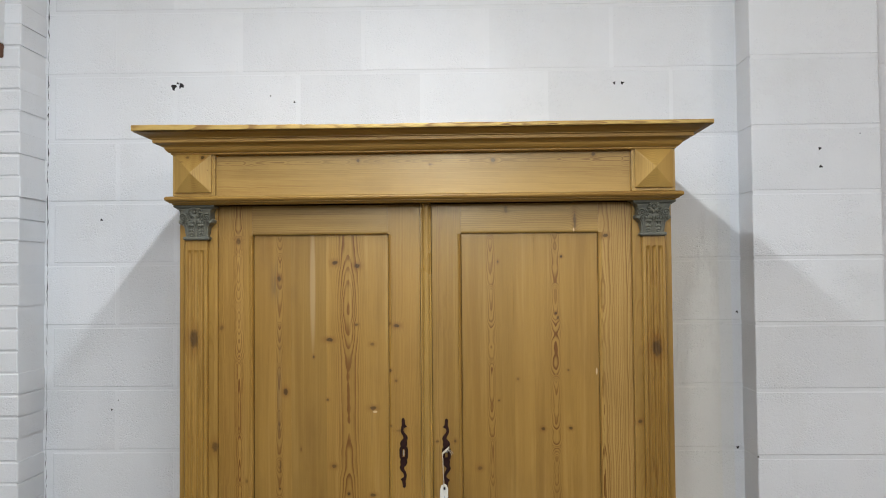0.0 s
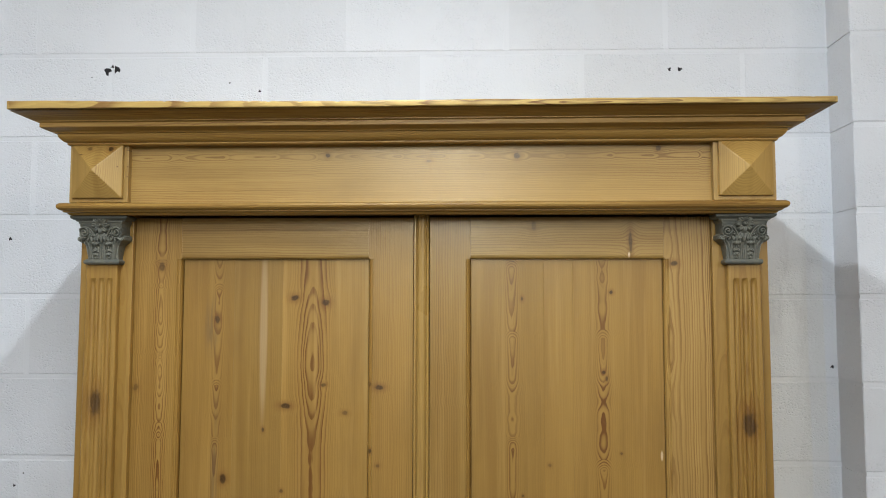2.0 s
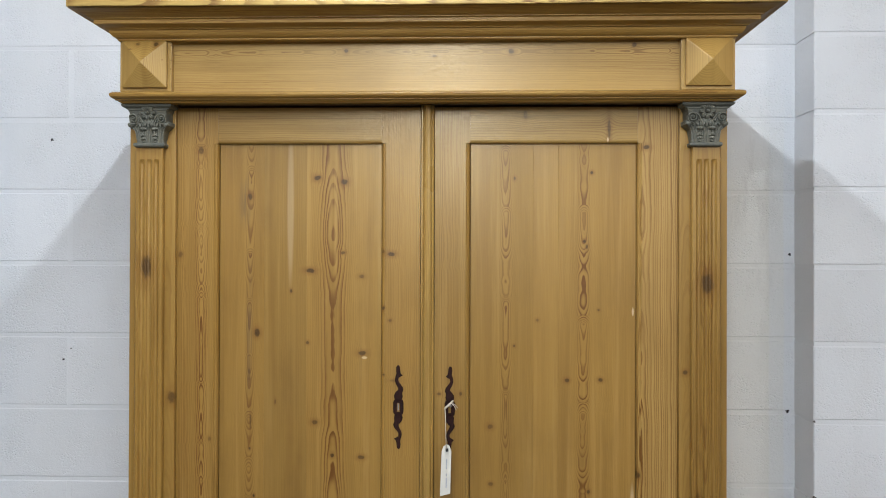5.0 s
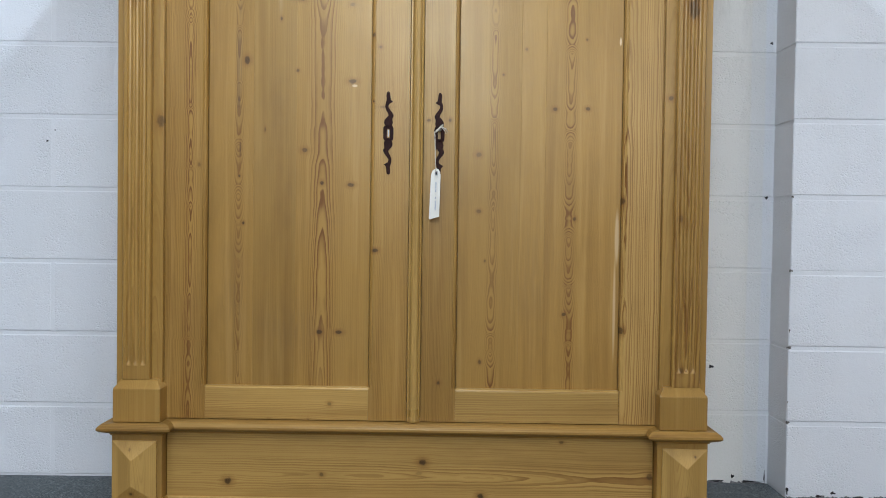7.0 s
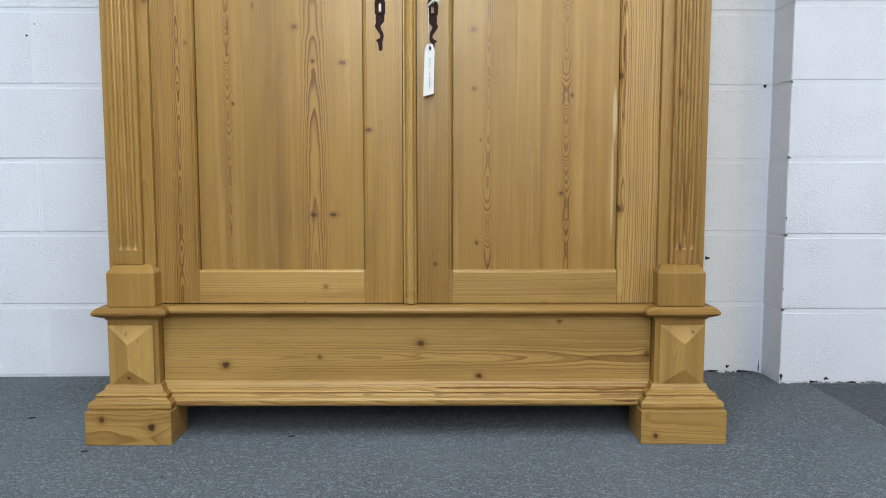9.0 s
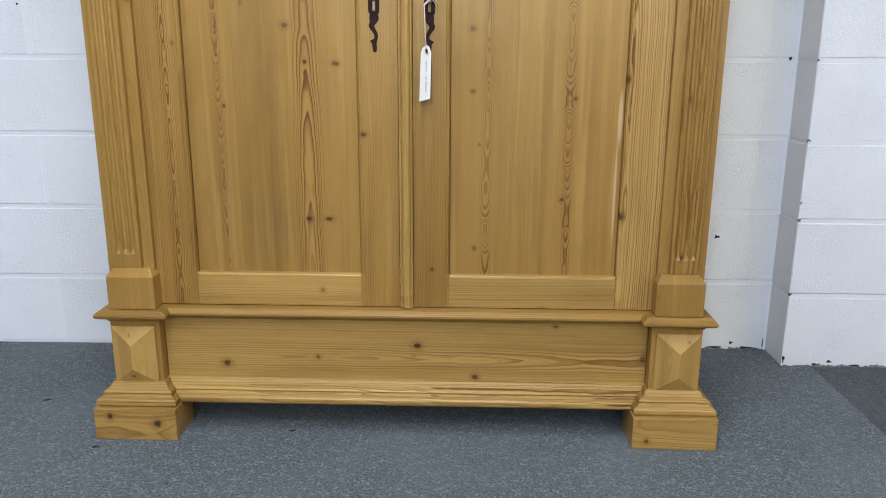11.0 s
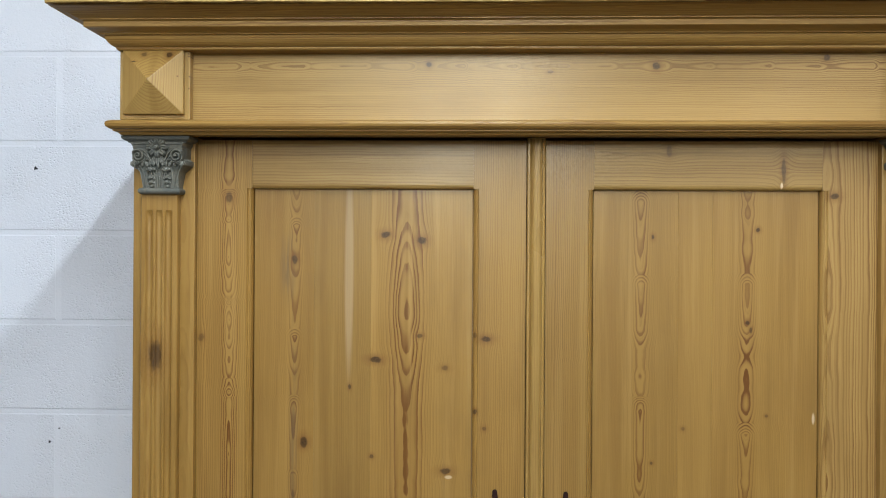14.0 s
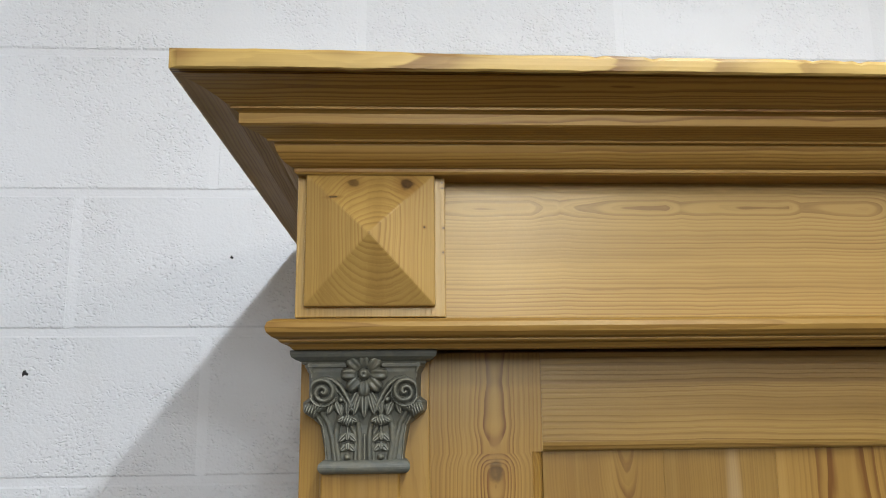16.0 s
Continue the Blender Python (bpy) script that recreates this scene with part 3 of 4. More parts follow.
floor = structure("floor", box(-4.2, 4.2, -16.5, 0.9, -0.15, -0.006), CARPET, "grey carpet tile floor of the hall", "floor")
ceiling = structure("ceiling", box(-4.2, 4.2, -16.5, 0.9, 3.25, 3.4), CEILING, "plain dull off-white painted ceiling", "ceiling")
# unseen walls close the hall; their tan is set to warm the bounced light
structure("wall_south", box(-4.2, 4.2, -16.7, -16.5, -0.15, 3.4), HALL, "unseen tan end wall, added to bounce warm light", "wall")
structure("wall_west", box(-4.4, -4.2, -16.5, 0.9, -0.15, 3.4), HALL, "unseen tan side wall, added to bounce warm light", "wall")
structure("wall_east", box(4.2, 4.4, -16.5, 0.9, -0.15, 3.4), HALL, "unseen tan side wall, added to bounce warm light", "wall")

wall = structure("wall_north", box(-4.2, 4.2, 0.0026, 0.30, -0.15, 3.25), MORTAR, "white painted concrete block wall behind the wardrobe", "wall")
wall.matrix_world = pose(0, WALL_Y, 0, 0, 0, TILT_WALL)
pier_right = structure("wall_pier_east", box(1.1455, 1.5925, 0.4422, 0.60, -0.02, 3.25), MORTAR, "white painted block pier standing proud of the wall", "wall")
pier_left = structure("wall_pier_west", box(-2.40, -1.4640, 0.3775, 0.60, -0.02, 3.25), MORTAR, "white painted brick pier beside the block wall", "wall")


# ---- the wardrobe ----
wardrobe = tagged(new("wardrobe"), "antique two-door waxed pine wardrobe standing on grey carpet", "wardrobe")

for s in (-1, 1):
    x0, x1 = sorted((s * 0.715, s * 0.735))
    part("side_panel", box(x0, x1, 0.03, 0.525, 0.085, 1.955, 0.002), pine("pine_side", "z") if s < 0 else bpy.data.materials["pine_side"], wardrobe, origin=(s * 0.725, 0.2, 1.0))
part("back_panel", box(-0.715, 0.715, 0.505, 0.523, 0.09, 1.955), DARKWOOD, wardrobe)
part("bottom_board", box(-0.715, 0.715, 0.006, 0.505, 0.090, 0.108), DARKWOOD, wardrobe)

for s in (-1, 1):
    mirror = lambda a, b: sorted((s * a, s * b))
    x0, x1 = mirror(0.5675, 0.7755)
    part("foot", box(x0, x1, -0.101, 0.022, 0.0, 0.083, 0.0025), FOOT, wardrobe, origin=(s * 0.68, 0.0, 0.02 if s < 0 else 0.07))
    part("foot", box(x0, x1, 0.40, 0.52, 0.0, 0.083, 0.0025), FOOT, wardrobe, origin=(s * 0.68, 0.45, 0.03))
    x0, x1 = mirror(0.610, 0.734)
    part("pedestal", box(x0, x1, -0.048, 0.06, 0.083, 0.33, 0.002), POST, wardrobe, origin=(s * 0.69, 0.0, 0.2))
    x0, x1 = mirror(0.6187, 0.733)
    part("corner_post", box(x0, x1, -0.024, 0.03, 0.331, 1.7985, 0.0012), POST, wardrobe, origin=(s * 0.640, 0.0, 1.0))
    # plinth of the pilaster with a hipped top
    x0, x1 = mirror(0.612, 0.729)
    bm = bmesh.new()
    low = [bm.verts.new(p) for p in ((x0, 0.02, 0.3315), (x1, 0.02, 0.3315), (x1, -0.056, 0.3315), (x0, -0.056, 0.3315))]
    mid = [bm.verts.new(p) for p in ((x0, 0.02, 0.414), (x1, 0.02, 0.414), (x1, -0.056, 0.414), (x0, -0.056, 0.414))]
    top = [bm.verts.new(p) for p in ((x0 + 0.014, 0.02, 0.434), (x1 - 0.014, 0.02, 0.434), (x1 - 0.014, -0.038, 0.434), (x0 + 0.014, -0.038, 0.434))]
    bm.faces.new(low), bm.faces.new(top)
    for a, b in ((low, mid), (mid, top)):
        for k in range(4):
            bm.faces.new((a[k], a[(k + 1) % 4], b[(k + 1) % 4], b[k]))
    bmesh.ops.bevel(bm, geom=bm.edges[:], offset=0.002, segments=2, profile=0.6, affect="EDGES")
    part("pilaster_plinth", bm, POST, wardrobe, origin=(s * 0.70, 0.0, 0.38))


def pilaster(s):
    """A fluted strip: three round grooves that stop short of both ends."""
    bm = bmesh.new()
    c, half, z0, z1, y0 = s * 0.679, 0.0345, 0.434, 1.692, -0.040
    xs = np.linspace(-half, half, 57)
    zs = [z0, z0 + 0.034, z0 + 0.040, z0 + 0.046, z0 + 0.056] + list(np.linspace(z0 + 0.12, z1 - 0.12, 12)) + [z1 - 0.050, z1 - 0.042, z1 - 0.036, z1 - 0.030, z1]
    rows = []
    for z in zs:
        row = []
        ends = min(z - (z0 + 0.036), (z1 - 0.032) - z)
        amount = max(0.0, min(1.0, ends / 0.012)) ** 0.5
        for x in xs:
            dip = 0.0
            for g in (-0.0175, 0.0, 0.0175):
                q = (x - g) / 0.0062
                if abs(q) < 1:
                    dip = max(dip, 0.0052 * math.sqrt(1 - q * q))
            edge = min(1.0, (half - abs(x)) / 0.003)
            row.append(bm.verts.new((c + x, y0 + dip * amount + 0.003 * (1 - edge) ** 2, z)))
        rows.append(row)
    for a, b in zip(rows, rows[1:]):
        for k in range(len(xs) - 1):
            bm.faces.new((a[k], a[k + 1], b[k + 1], b[k]))
    back = [[bm.verts.new((v.co.x, -0.022, v.co.z)) for v in r] for r in ([r[0] for r in rows], [r[-1] for r in rows])]
    for k in range(len(rows) - 1):
        bm.faces.new((rows[k][0], rows[k + 1][0], back[0][k + 1], back[0][k]))
        bm.faces.new((rows[k][-1], back[1][k], back[1][k + 1], rows[k + 1][-1]))
    return bm


part("pilaster", pilaster(-1), POST, wardrobe, "fluted pine pilaster with grey knot", origin=(-0.684, 0.0, 1.0))
part("pilaster", pilaster(1), PILASTER_R, wardrobe, "fluted pine pilaster with strong dark grain", origin=(0.676, 0.0, 1.0))

# base board between the pedestals
part("base_board", box(-0.6083, 0.6083, -0.018, 0.004, 0.088, 0.318, 0.001), BASE, wardrobe, origin=(0, 0, 0.195))

PLAN = [(-0.732, 0.52), (-0.732, -0.048), (-0.610, -0.048), (-0.610, -0.018), (0.610, -0.018), (0.610, -0.048), (0.732, -0.048), (0.732, 0.52)]
UPPER = [(-0.012, 0.2985), (0.004, 0.2985), (0.006, 0.303), (0.016, 0.307), (0.025, 0.311), (0.029, 0.315), (0.029, 0.320), (0.025, 0.325), (0.018, 0.330), (-0.012, 0.331)]
LOWER = [(-0.012, 0.0832), (0.036, 0.0832), (0.040, 0.088), (0.040, 0.098), (0.036, 0.103), (0.027, 0.106), (0.025, 0.112), (0.027, 0.116), (0.022, 0.120), (0.012, 0.124), (0.009, 0.131), (0.006, 0.138), (-0.012, 0.140)]
for profile, mats, name in ((UPPER, (TRIM, RETURN), "base_moulding"), (LOWER, (WORN, RETURN), "skirting_moulding")):
    for i, bm in enumerate(sweep(PLAN, profile)):
        a, b = Vector(PLAN[i]), Vector(PLAN[i + 1])
        c = (a + b) / 2
        part(name, bm, mats[0] if abs(a.x - b.x) > 0.05 else mats[1], wardrobe, origin=(c.x, c.y + 0.01 * i, 0.30 if profile is UPPER else 0.10))

# frieze, architrave and cornice
part("frieze_board", box(-0.722, 0.722, -0.070, -0.045, 1.797, 1.944, 0.001), FRIEZE, wardrobe, origin=(0.1, -0.07, 1.915))
part("door_header", box(-0.722, 0.722, -0.045, 0.02, 1.8005, 1.90), DARKWOOD, wardrobe)
ARCH = [(-0.727, 0.52), (-0.727, -0.072), (0.727, -0.072), (0.727, 0.52)]
ARCHITRAVE = [(-0.015, 1.793), (0.006, 1.793), (0.0085, 1.7955), (0.0095, 1.7970), (0.0150, 1.7982), (0.0162, 1.7995), (0.0162, 1.8008), (0.0212, 1.8024), (0.0250, 1.8058), (0.0262, 1.8100), (0.0248, 1.8140), (0.0205, 1.8168), (0.0140, 1.8178), (-0.015, 1.8180)]
for i, bm in enumerate(sweep(ARCH, ARCHITRAVE)):
    part("architrave", bm, TRIM if i == 1 else RETURN, wardrobe, origin=((-0.74, 0, 0.74)[i], -0.08, 1.815))
TOP = [(-0.727, 0.525), (-0.727, -0.092), (0.727, -0.092), (0.727, 0.525)]
CORNICE = [(-0.022, 1.955), (0.004, 1.955), (0.006, 1.957), (0.006, 1.960), (0.0085, 1.9605), (0.0125, 1.9625), (0.0165, 1.9660), (0.0195, 1.9705), (0.0212, 1.9755), (0.0215, 1.9770), (0.0265, 1.9778), (0.0270, 1.9795), (0.033, 1.982),
           (0.045, 1.985), (0.047, 1.9862), (0.047, 1.995), (0.050, 1.9965), (0.053, 1.997), (0.053, 1.999), (0.056, 2.000), (0.062, 2.0035), (0.070, 2.007), (0.080, 2.010), (0.089, 2.0115),
           (-0.022, 2.0135)]
CORNICE = [(off * 0.95, 1.938 + (z - 1.955) * 0.965) for off, z in CORNICE]
for i, bm in enumerate(sweep(TOP, CORNICE)):
    part("cornice", bm, TRIM if i == 1 else RETURN, wardrobe, origin=((-0.77, 0, 0.77)[i], -0.12, 1.985))


def worn_top(x0, x1, y0, y1, z0, z1):
    """The top board: its front edge is rounded over, chipped and lifted a little at one end."""
    bm = bmesh.new()
    chips = random.Random(21)
    xs = np.linspace(x0, x1, 260)
    rings, low, high, deep = [], 0.0, 0.0, 0.0
    for i, x in enumerate(xs):
        low = 0.9 * low + chips.gauss(0, 0.00014)
        high = 0.9 * high + chips.gauss(0, 0.00014)
        deep = 0.95 * deep + chips.gauss(0, 0.00005)
        nick = chips.uniform(0.0004, 0.0013) if x > -0.62 and chips.random() < 0.05 else 0.0
        rise = max(0.0, min(1.0, (-x - 0.25) / 0.5))
        a, b = z0 + 0.0016 * rise + low, z1 + 0.0055 * rise + high - nick
        y = y0 + deep
        side = 0.0015 if i in (0, len(xs) - 1) else 0.0
        ring = [(y + 0.05, a), (y + 0.0022, a), (y + 0.0004 + side, a + 0.0014), (y + side, a + 0.005), (y + side, b - 0.004), (y + 0.0012 + nick, b - 0.001), (y + 0.004 + nick, b), (y1, b), (y1, a)]
        rings.append([bm.verts.new((x, *p)) for p in ring])
    m = len(rings[0])
    for p, q in zip(rings, rings[1:]):
        for k in range(m):
            bm.faces.new((p[k], p[(k + 1) % m], q[(k + 1) % m], q[k]))
    bm.faces.new(rings[0]), bm.faces.new(rings[-1][::-1])
    return bm


part("top_board", worn_top(-0.8154, 0.8154, -0.1804, 0.525, 1.9938, 2.0065), EDGE, wardrobe, "pale worn top board with a chipped edge", origin=(0, -0.15, 2.0))


def pyramid(x0, x1, y0, z0, z1, edge, rise, ridge, stand):
    """A block with bevelled faces meeting in a point (ridge 0) or an upright ridge."""
    bm = bmesh.new()
    cx, cz = (x0 + x1) / 2, (z0 + z1) / 2
    back = [bm.verts.new(p) for p in ((x0, y0 + stand, z0), (x1, y0 + stand, z0), (x1, y0 + stand, z1), (x0, y0 + stand, z1))]
    rim = [bm.verts.new(p) for p in ((x0, y0 - edge, z0), (x1, y0 - edge, z0), (x1, y0 - edge, z1), (x0, y0 - edge, z1))]
    tip = [bm.verts.new((cx, y0 - edge - rise, cz - ridge)), bm.verts.new((cx, y0 - edge - rise, cz + ridge))] if ridge else [bm.verts.new((cx, y0 - edge - rise, cz))]
    bm.faces.new(back)
    for k in range(4):
        bm.faces.new((back[k], back[(k + 1) % 4], rim[(k + 1) % 4], rim[k]))
    a, b = tip[0], tip[-1]
    bm.faces.new((rim[0], rim[1], a))
    bm.faces.new((rim[2], rim[3], b))
    if ridge:
        bm.faces.new((rim[1], rim[2], b, a))
        bm.faces.new((rim[3], rim[0], a, b))
    else:
        bm.faces.new((rim[1], rim[2], a))
        bm.faces.new((rim[3], rim[0], a))
    bmesh.ops.bevel(bm, geom=bm.edges[:], offset=0.0012, segments=2, profile=0.6, affect="EDGES")
    return bm


for s in (-1, 1):
    x0, x1 = sorted((s * 0.606, s * 0.731))
    plate = part("frieze_block", box(x0, x1, -0.086, -0.070, 1.8185, 1.944, 0.001), BLOCK, wardrobe, origin=(s * 0.70, -0.07, 1.90))
    x0, x1 = sorted((s * 0.615, s * 0.723))
    part("pyramid", pyramid(x0, x1, -0.086, 1.827, 1.9385, 0.008, 0.026, 0.0, 0.0), PYRAMID, plate, origin=(s * 0.662, -0.06, 1.90))
    x0, x1 = sorted((s * 0.622, s * 0.732))
    part("diamond", pyramid(x0, x1, -0.048, 0.134, 0.285, 0.004, 0.022, 0.031, 0.0), BLOCK, wardrobe, origin=(s * 0.66, -0.03, 0.2))


# ---- doors ----
def board(x0, x1, y0, y1, z0, z1, bevel=0.0015):
    return box(x0, x1, y0, y1, z0, z1, bevel, seg=1)


def framed(x0, x1, z0, z1, y0, y1, inner, cham=0.010, drop=0.008):
    """A frame member whose inner edge (left, right, up or down) is moulded towards the panel."""
    bm = box(x0, x1, y0, y1, z0, z1)
    lip = bmesh.new()
    merge(lip, bm)
    key = {"left": lambda v: abs(v.co.x - x0) < 1e-5, "right": lambda v: abs(v.co.x - x1) < 1e-5, "up": lambda v: abs(v.co.z - z1) < 1e-5, "down": lambda v: abs(v.co.z - z0) < 1e-5}[inner]
    edges = [e for e in lip.edges if all(abs(v.co.y - y0) < 1e-5 and key(v) for v in e.verts)]
    bmesh.ops.bevel(lip, geom=edges, offset=cham, segments=4, profile=0.55, affect="EDGES")
    return lip


def moulded_stile(x0, x1, z0, z1, lo, hi, y0, y1, inner, cham=0.010):
    """A stile whose inner edge is moulded between the rails and square behind their ends."""
    bm = bmesh.new()
    a, b = (x0, x1 - cham) if inner == "right" else (x0 + cham, x1)
    box(a, b, y0, y1, z0, z1, 0, bm)
    c, d = (b, x1) if inner == "right" else (x0, a)
    box(c, d, y0, y1, z0, lo, 0, bm)
    box(c, d, y0, y1, hi, z1, 0, bm)
    turn = 1 if inner == "right" else -1
    base = c if inner == "right" else d
    prof = [(0.0, y0), (0.0012, y0 + 0.0018), (0.004, y0 + 0.0008), (0.007, y0 + 0.0026), (0.0088, y0 + 0.0058), (cham, y0 + 0.0095), (cham, y1), (0.0, y1)]
    rings = [[bm.verts.new((base + turn * p, y, z)) for p, y in prof] for z in (lo, hi)]
    for k in range(len(prof) - 1):
        bm.faces.new((rings[0][k], rings[0][k + 1], rings[1][k + 1], rings[1][k]))
    return bm


YF, YP = -0.011, 0.003
def door(name, x0, x1, pl, pr, label, material, seams):
    core = part("door", box(x0 + 0.004, x1 - 0.004, YP + 0.014, YP + 0.020, 0.336, 1.796), DARKWOOD, wardrobe, label, origin=((x0 + x1) / 2, 0, 0.33))
    lo, hi = 0.4165, 1.704
    # panel boards glued edge to edge; each board's heart lies at its own place
    for a, b, heart, up, back in seams:
        part("panel_board", board(a, b, YP, YP + 0.013, lo - 0.012, hi + 0.012, 0.0004), PANEL_A if b < -0.40 else material, core, origin=(heart, back, up))
    part("stile", moulded_stile(x0 if x0 < 0 else x0 + 0.0215, pl, 0.3335, 1.7925, lo, hi, YF, YP + 0.013, "right"), STILE, core, origin=(-0.556 if x0 < 0 else 0.150, 0, 1.3))
    part("stile", moulded_stile(pr, x1 if x0 > 0 else x1 - 0.0123, 0.3335, 1.7925, lo, hi, YF, YP + 0.013, "left"), STILE if x0 < 0 else STILE_R, core, origin=(-0.16 if x0 < 0 else 0.531, 0, 1.0))
    part("rail", framed(pl + 0.0002, pr - 0.0002, hi, 1.7925, YF + 0.0003, YP + 0.0125, "down", 0.008), RAIL, core, origin=(0.0 if x0 < 0 else 0.5, 0, 1.66))
    part("rail", framed(pl + 0.0002, pr - 0.0002, 0.3335, lo, YF + 0.0003, YP + 0.0125, "up", 0.008), RAIL, core, origin=(0.1 if x0 < 0 else 0.4, 0, 0.30 if x0 < 0 else 0.45))
    return core


left = door("door", -0.6182, 0.0015, -0.516, -0.107, "closed left pine door with panel and iron keyhole plate", PANEL_L,
            [(-0.5146, -0.402, -0.438, 1.30, 0.0), (-0.402, -0.296, -0.66, 1.2, 0.0), (-0.296, -0.1082, -0.229, 1.42, 0.0)])
right = door("door", 0.0035, 0.6182, 0.112, 0.521, "closed right pine door with panel and tagged key plate", PANEL_R,
             [(0.1134, 0.268, 0.200, 1.30, 0.0), (0.268, 0.330, 0.52, 1.1, 0.0), (0.330, 0.5198, 0.392, 1.10, 0.0)])
# rounded cover strip over the meeting stiles
bm = bmesh.new()
prof = [(a + 0.003, b) for a, b in [(-0.0125, YF + 0.016), (-0.0125, YF - 0.004), (-0.0110, YF - 0.0065), (-0.008, YF - 0.0065), (-0.0065, YF - 0.0052), (-0.004, YF - 0.0105), (0.0, YF - 0.0130), (0.005, YF - 0.0138), (0.010, YF - 0.0130), (0.0135, YF - 0.0105), (0.0155, YF - 0.0055), (0.0185, YF - 0.0065), (0.0205, YF - 0.004), (0.0205, YF + 0.016)]]
rings = [[bm.verts.new((x, y, z)) for x, y in prof] for z in (0.333, 1.797)]
for k in range(len(prof)):
    j = (k + 1) % len(prof)
    bm.faces.new((rings[0][k], rings[0][j], rings[1][j], rings[1][k]))
bm.faces.new(rings[0]), bm.faces.new(rings[1])
part("cover_strip", bm, TRIM_UP, left, origin=(-0.03, 0.0, 1.1))


def keyhole_plate(s, x, z, parent):
    """A flat iron plate: a notched square with a keyhole, and two curled tails."""
    bm = bmesh.new()
    y0, y1 = YF - 0.0025, YF
    arm = [(0.000, 0.0155, 0.0070), (0.000, 0.0175, 0.0075), (0.000, 0.0215, 0.0098), (0.000, 0.0265, 0.0108), (0.000, 0.0315, 0.0100), (0.0015, 0.0365, 0.0082), (0.0045, 0.0405, 0.0074), (0.0062, 0.0440, 0.0064), (0.0040, 0.0500, 0.0060), (0.0002, 0.0555, 0.0056),
           (-0.0030, 0.0610, 0.0046), (-0.0046, 0.0660, 0.0040), (-0.0038, 0.0720, 0.0042), (-0.0004, 0.0755, 0.0068), (0.0022, 0.0780, 0.0084), (0.0012, 0.0805, 0.0066), (0.0002, 0.0835, 0.0050), (-0.0008, 0.0915, 0.0050), (-0.0010, 0.0980, 0.0044), (-0.0010, 0.1010, 0.0034), (-0.0010, 0.1030, 0.0010)]
    for flip in (1, -1):
        pts = [(s * a * flip, b * flip, w) for a, b, w in arm]
        rows = [[bm.verts.new((x + a + k * w, y, z + b)) for k, y in ((-1, y1), (-1, y0 + 0.0006), (-0.8, y0), (0.8, y0), (1, y0 + 0.0006), (1, y1))] for a, b, w in pts]
        for p, q in zip(rows, rows[1:]):
            for k in range(5):
                bm.faces.new((p[k], p[k + 1], q[k + 1], q[k]))
    # square with notched corners and a hole through it
    ring = [(-0.0128, 0.012), (-0.0105, 0.018), (0.0105, 0.018), (0.0128, 0.012), (0.0128, -0.012), (0.0105, -0.018), (-0.0105, -0.018), (-0.0128, -0.012)]
    hole = [(-0.0035, 0.006), (-0.002, 0.0105), (0.002, 0.0105), (0.0035, 0.006), (0.0032, -0.011), (0.0030, -0.0115), (-0.0030, -0.0115), (-0.0032, -0.011)]
    outer = [[bm.verts.new((x + a, y, z + b)) for a, b in ring] for y in (y0, y1)]
    inner = [[bm.verts.new((x + a, y, z + b)) for a, b in hole] for y in (y0, y1)]
    for k in range(8):
        j = (k + 1) % 8
        bm.faces.new((outer[0][k], outer[0][j], inner[0][j], inner[0][k]))
        bm.faces.new((outer[0][k], outer[1][k], outer[1][j], outer[0][j]))
        bm.faces.new((inner[0][k], inner[0][j], inner[1][j], inner[1][k]))
    return part("keyhole_plate", bm, IRON, parent, "dark rusted iron keyhole plate with curled ends")


keyhole_plate(1, -0.0635, 1.053, left)
part("keyhole", box(-0.0650, -0.0620, YF - 0.0008, YF, 1.0450, 1.0610), STEEL, left, "bare metal keyhole")
keyhole_plate(-1, 0.0635, 1.051, right)
key = part("key", tube([(0.0645, YF, 1.061), (0.0645, YF - 0.014, 1.061), (0.0655, YF - 0.020, 1.061)], [0.003, 0.003, 0.0042], 8), STEEL, right, "small steel key in the lock", smooth=True)


# ---- price tag on a string ----
bm = bmesh.new()
outline = [(-0.0148, -0.066), (0.0150, -0.058), (0.0160, 0.050), (0.0105, 0.064), (0.0015, 0.068), (-0.0078, 0.062), (-0.0125, 0.050)]
face = [[bm.verts.new((a * 0.84, y + 0.004 * (b / 0.066) ** 2, b * 0.95)) for a, b in outline] for y in (-0.0004, 0.0004)]
bm.faces.new(face[0]), bm.faces.new(face[1][::-1])
for k in range(7):
    bm.faces.new((face[0][k], face[1][k], face[1][(k + 1) % 7], face[0][(k + 1) % 7]))
tag_lean = pose(0.0540, YF - 0.020, 0.902, 0, 1.0, 0)
price_tag = part("price_tag", bm, CARD, None, "white card price tag hanging by string from a key")
tagged(price_tag, category="tag")
price_tag.matrix_world = tag_lean
bm = tube([(0.0025 + 0.0032 * math.cos(a), -0.0006, 0.0515 + 0.0050 * math.sin(a)) for a in np.linspace(0, math.tau, 13)], 0.0009, 6)
ob = part("eyelet", bm, STEEL, price_tag)
bm = box(-0.0006, 0.0056, -0.0010, 0.0000, 0.0470, 0.0560)
part("eyelet_hole", bm, HOLE, price_tag)
for i, (a, b) in enumerate(((0.014, 0.030), (0.006, 0.012), (-0.012, -0.006), (-0.040, -0.016))):
    part("writing_bar", box(0.001, 0.0038, -0.0011, -0.0003, a, b), INK, price_tag)
rope = bmesh.new()
tube([(0.0520, YF - 0.018, 1.0520), (0.0530, YF - 0.019, 1.030), (0.0540, YF - 0.020, 0.995), (0.0556, YF - 0.0205, 0.955)], 0.00055, 6, rope)
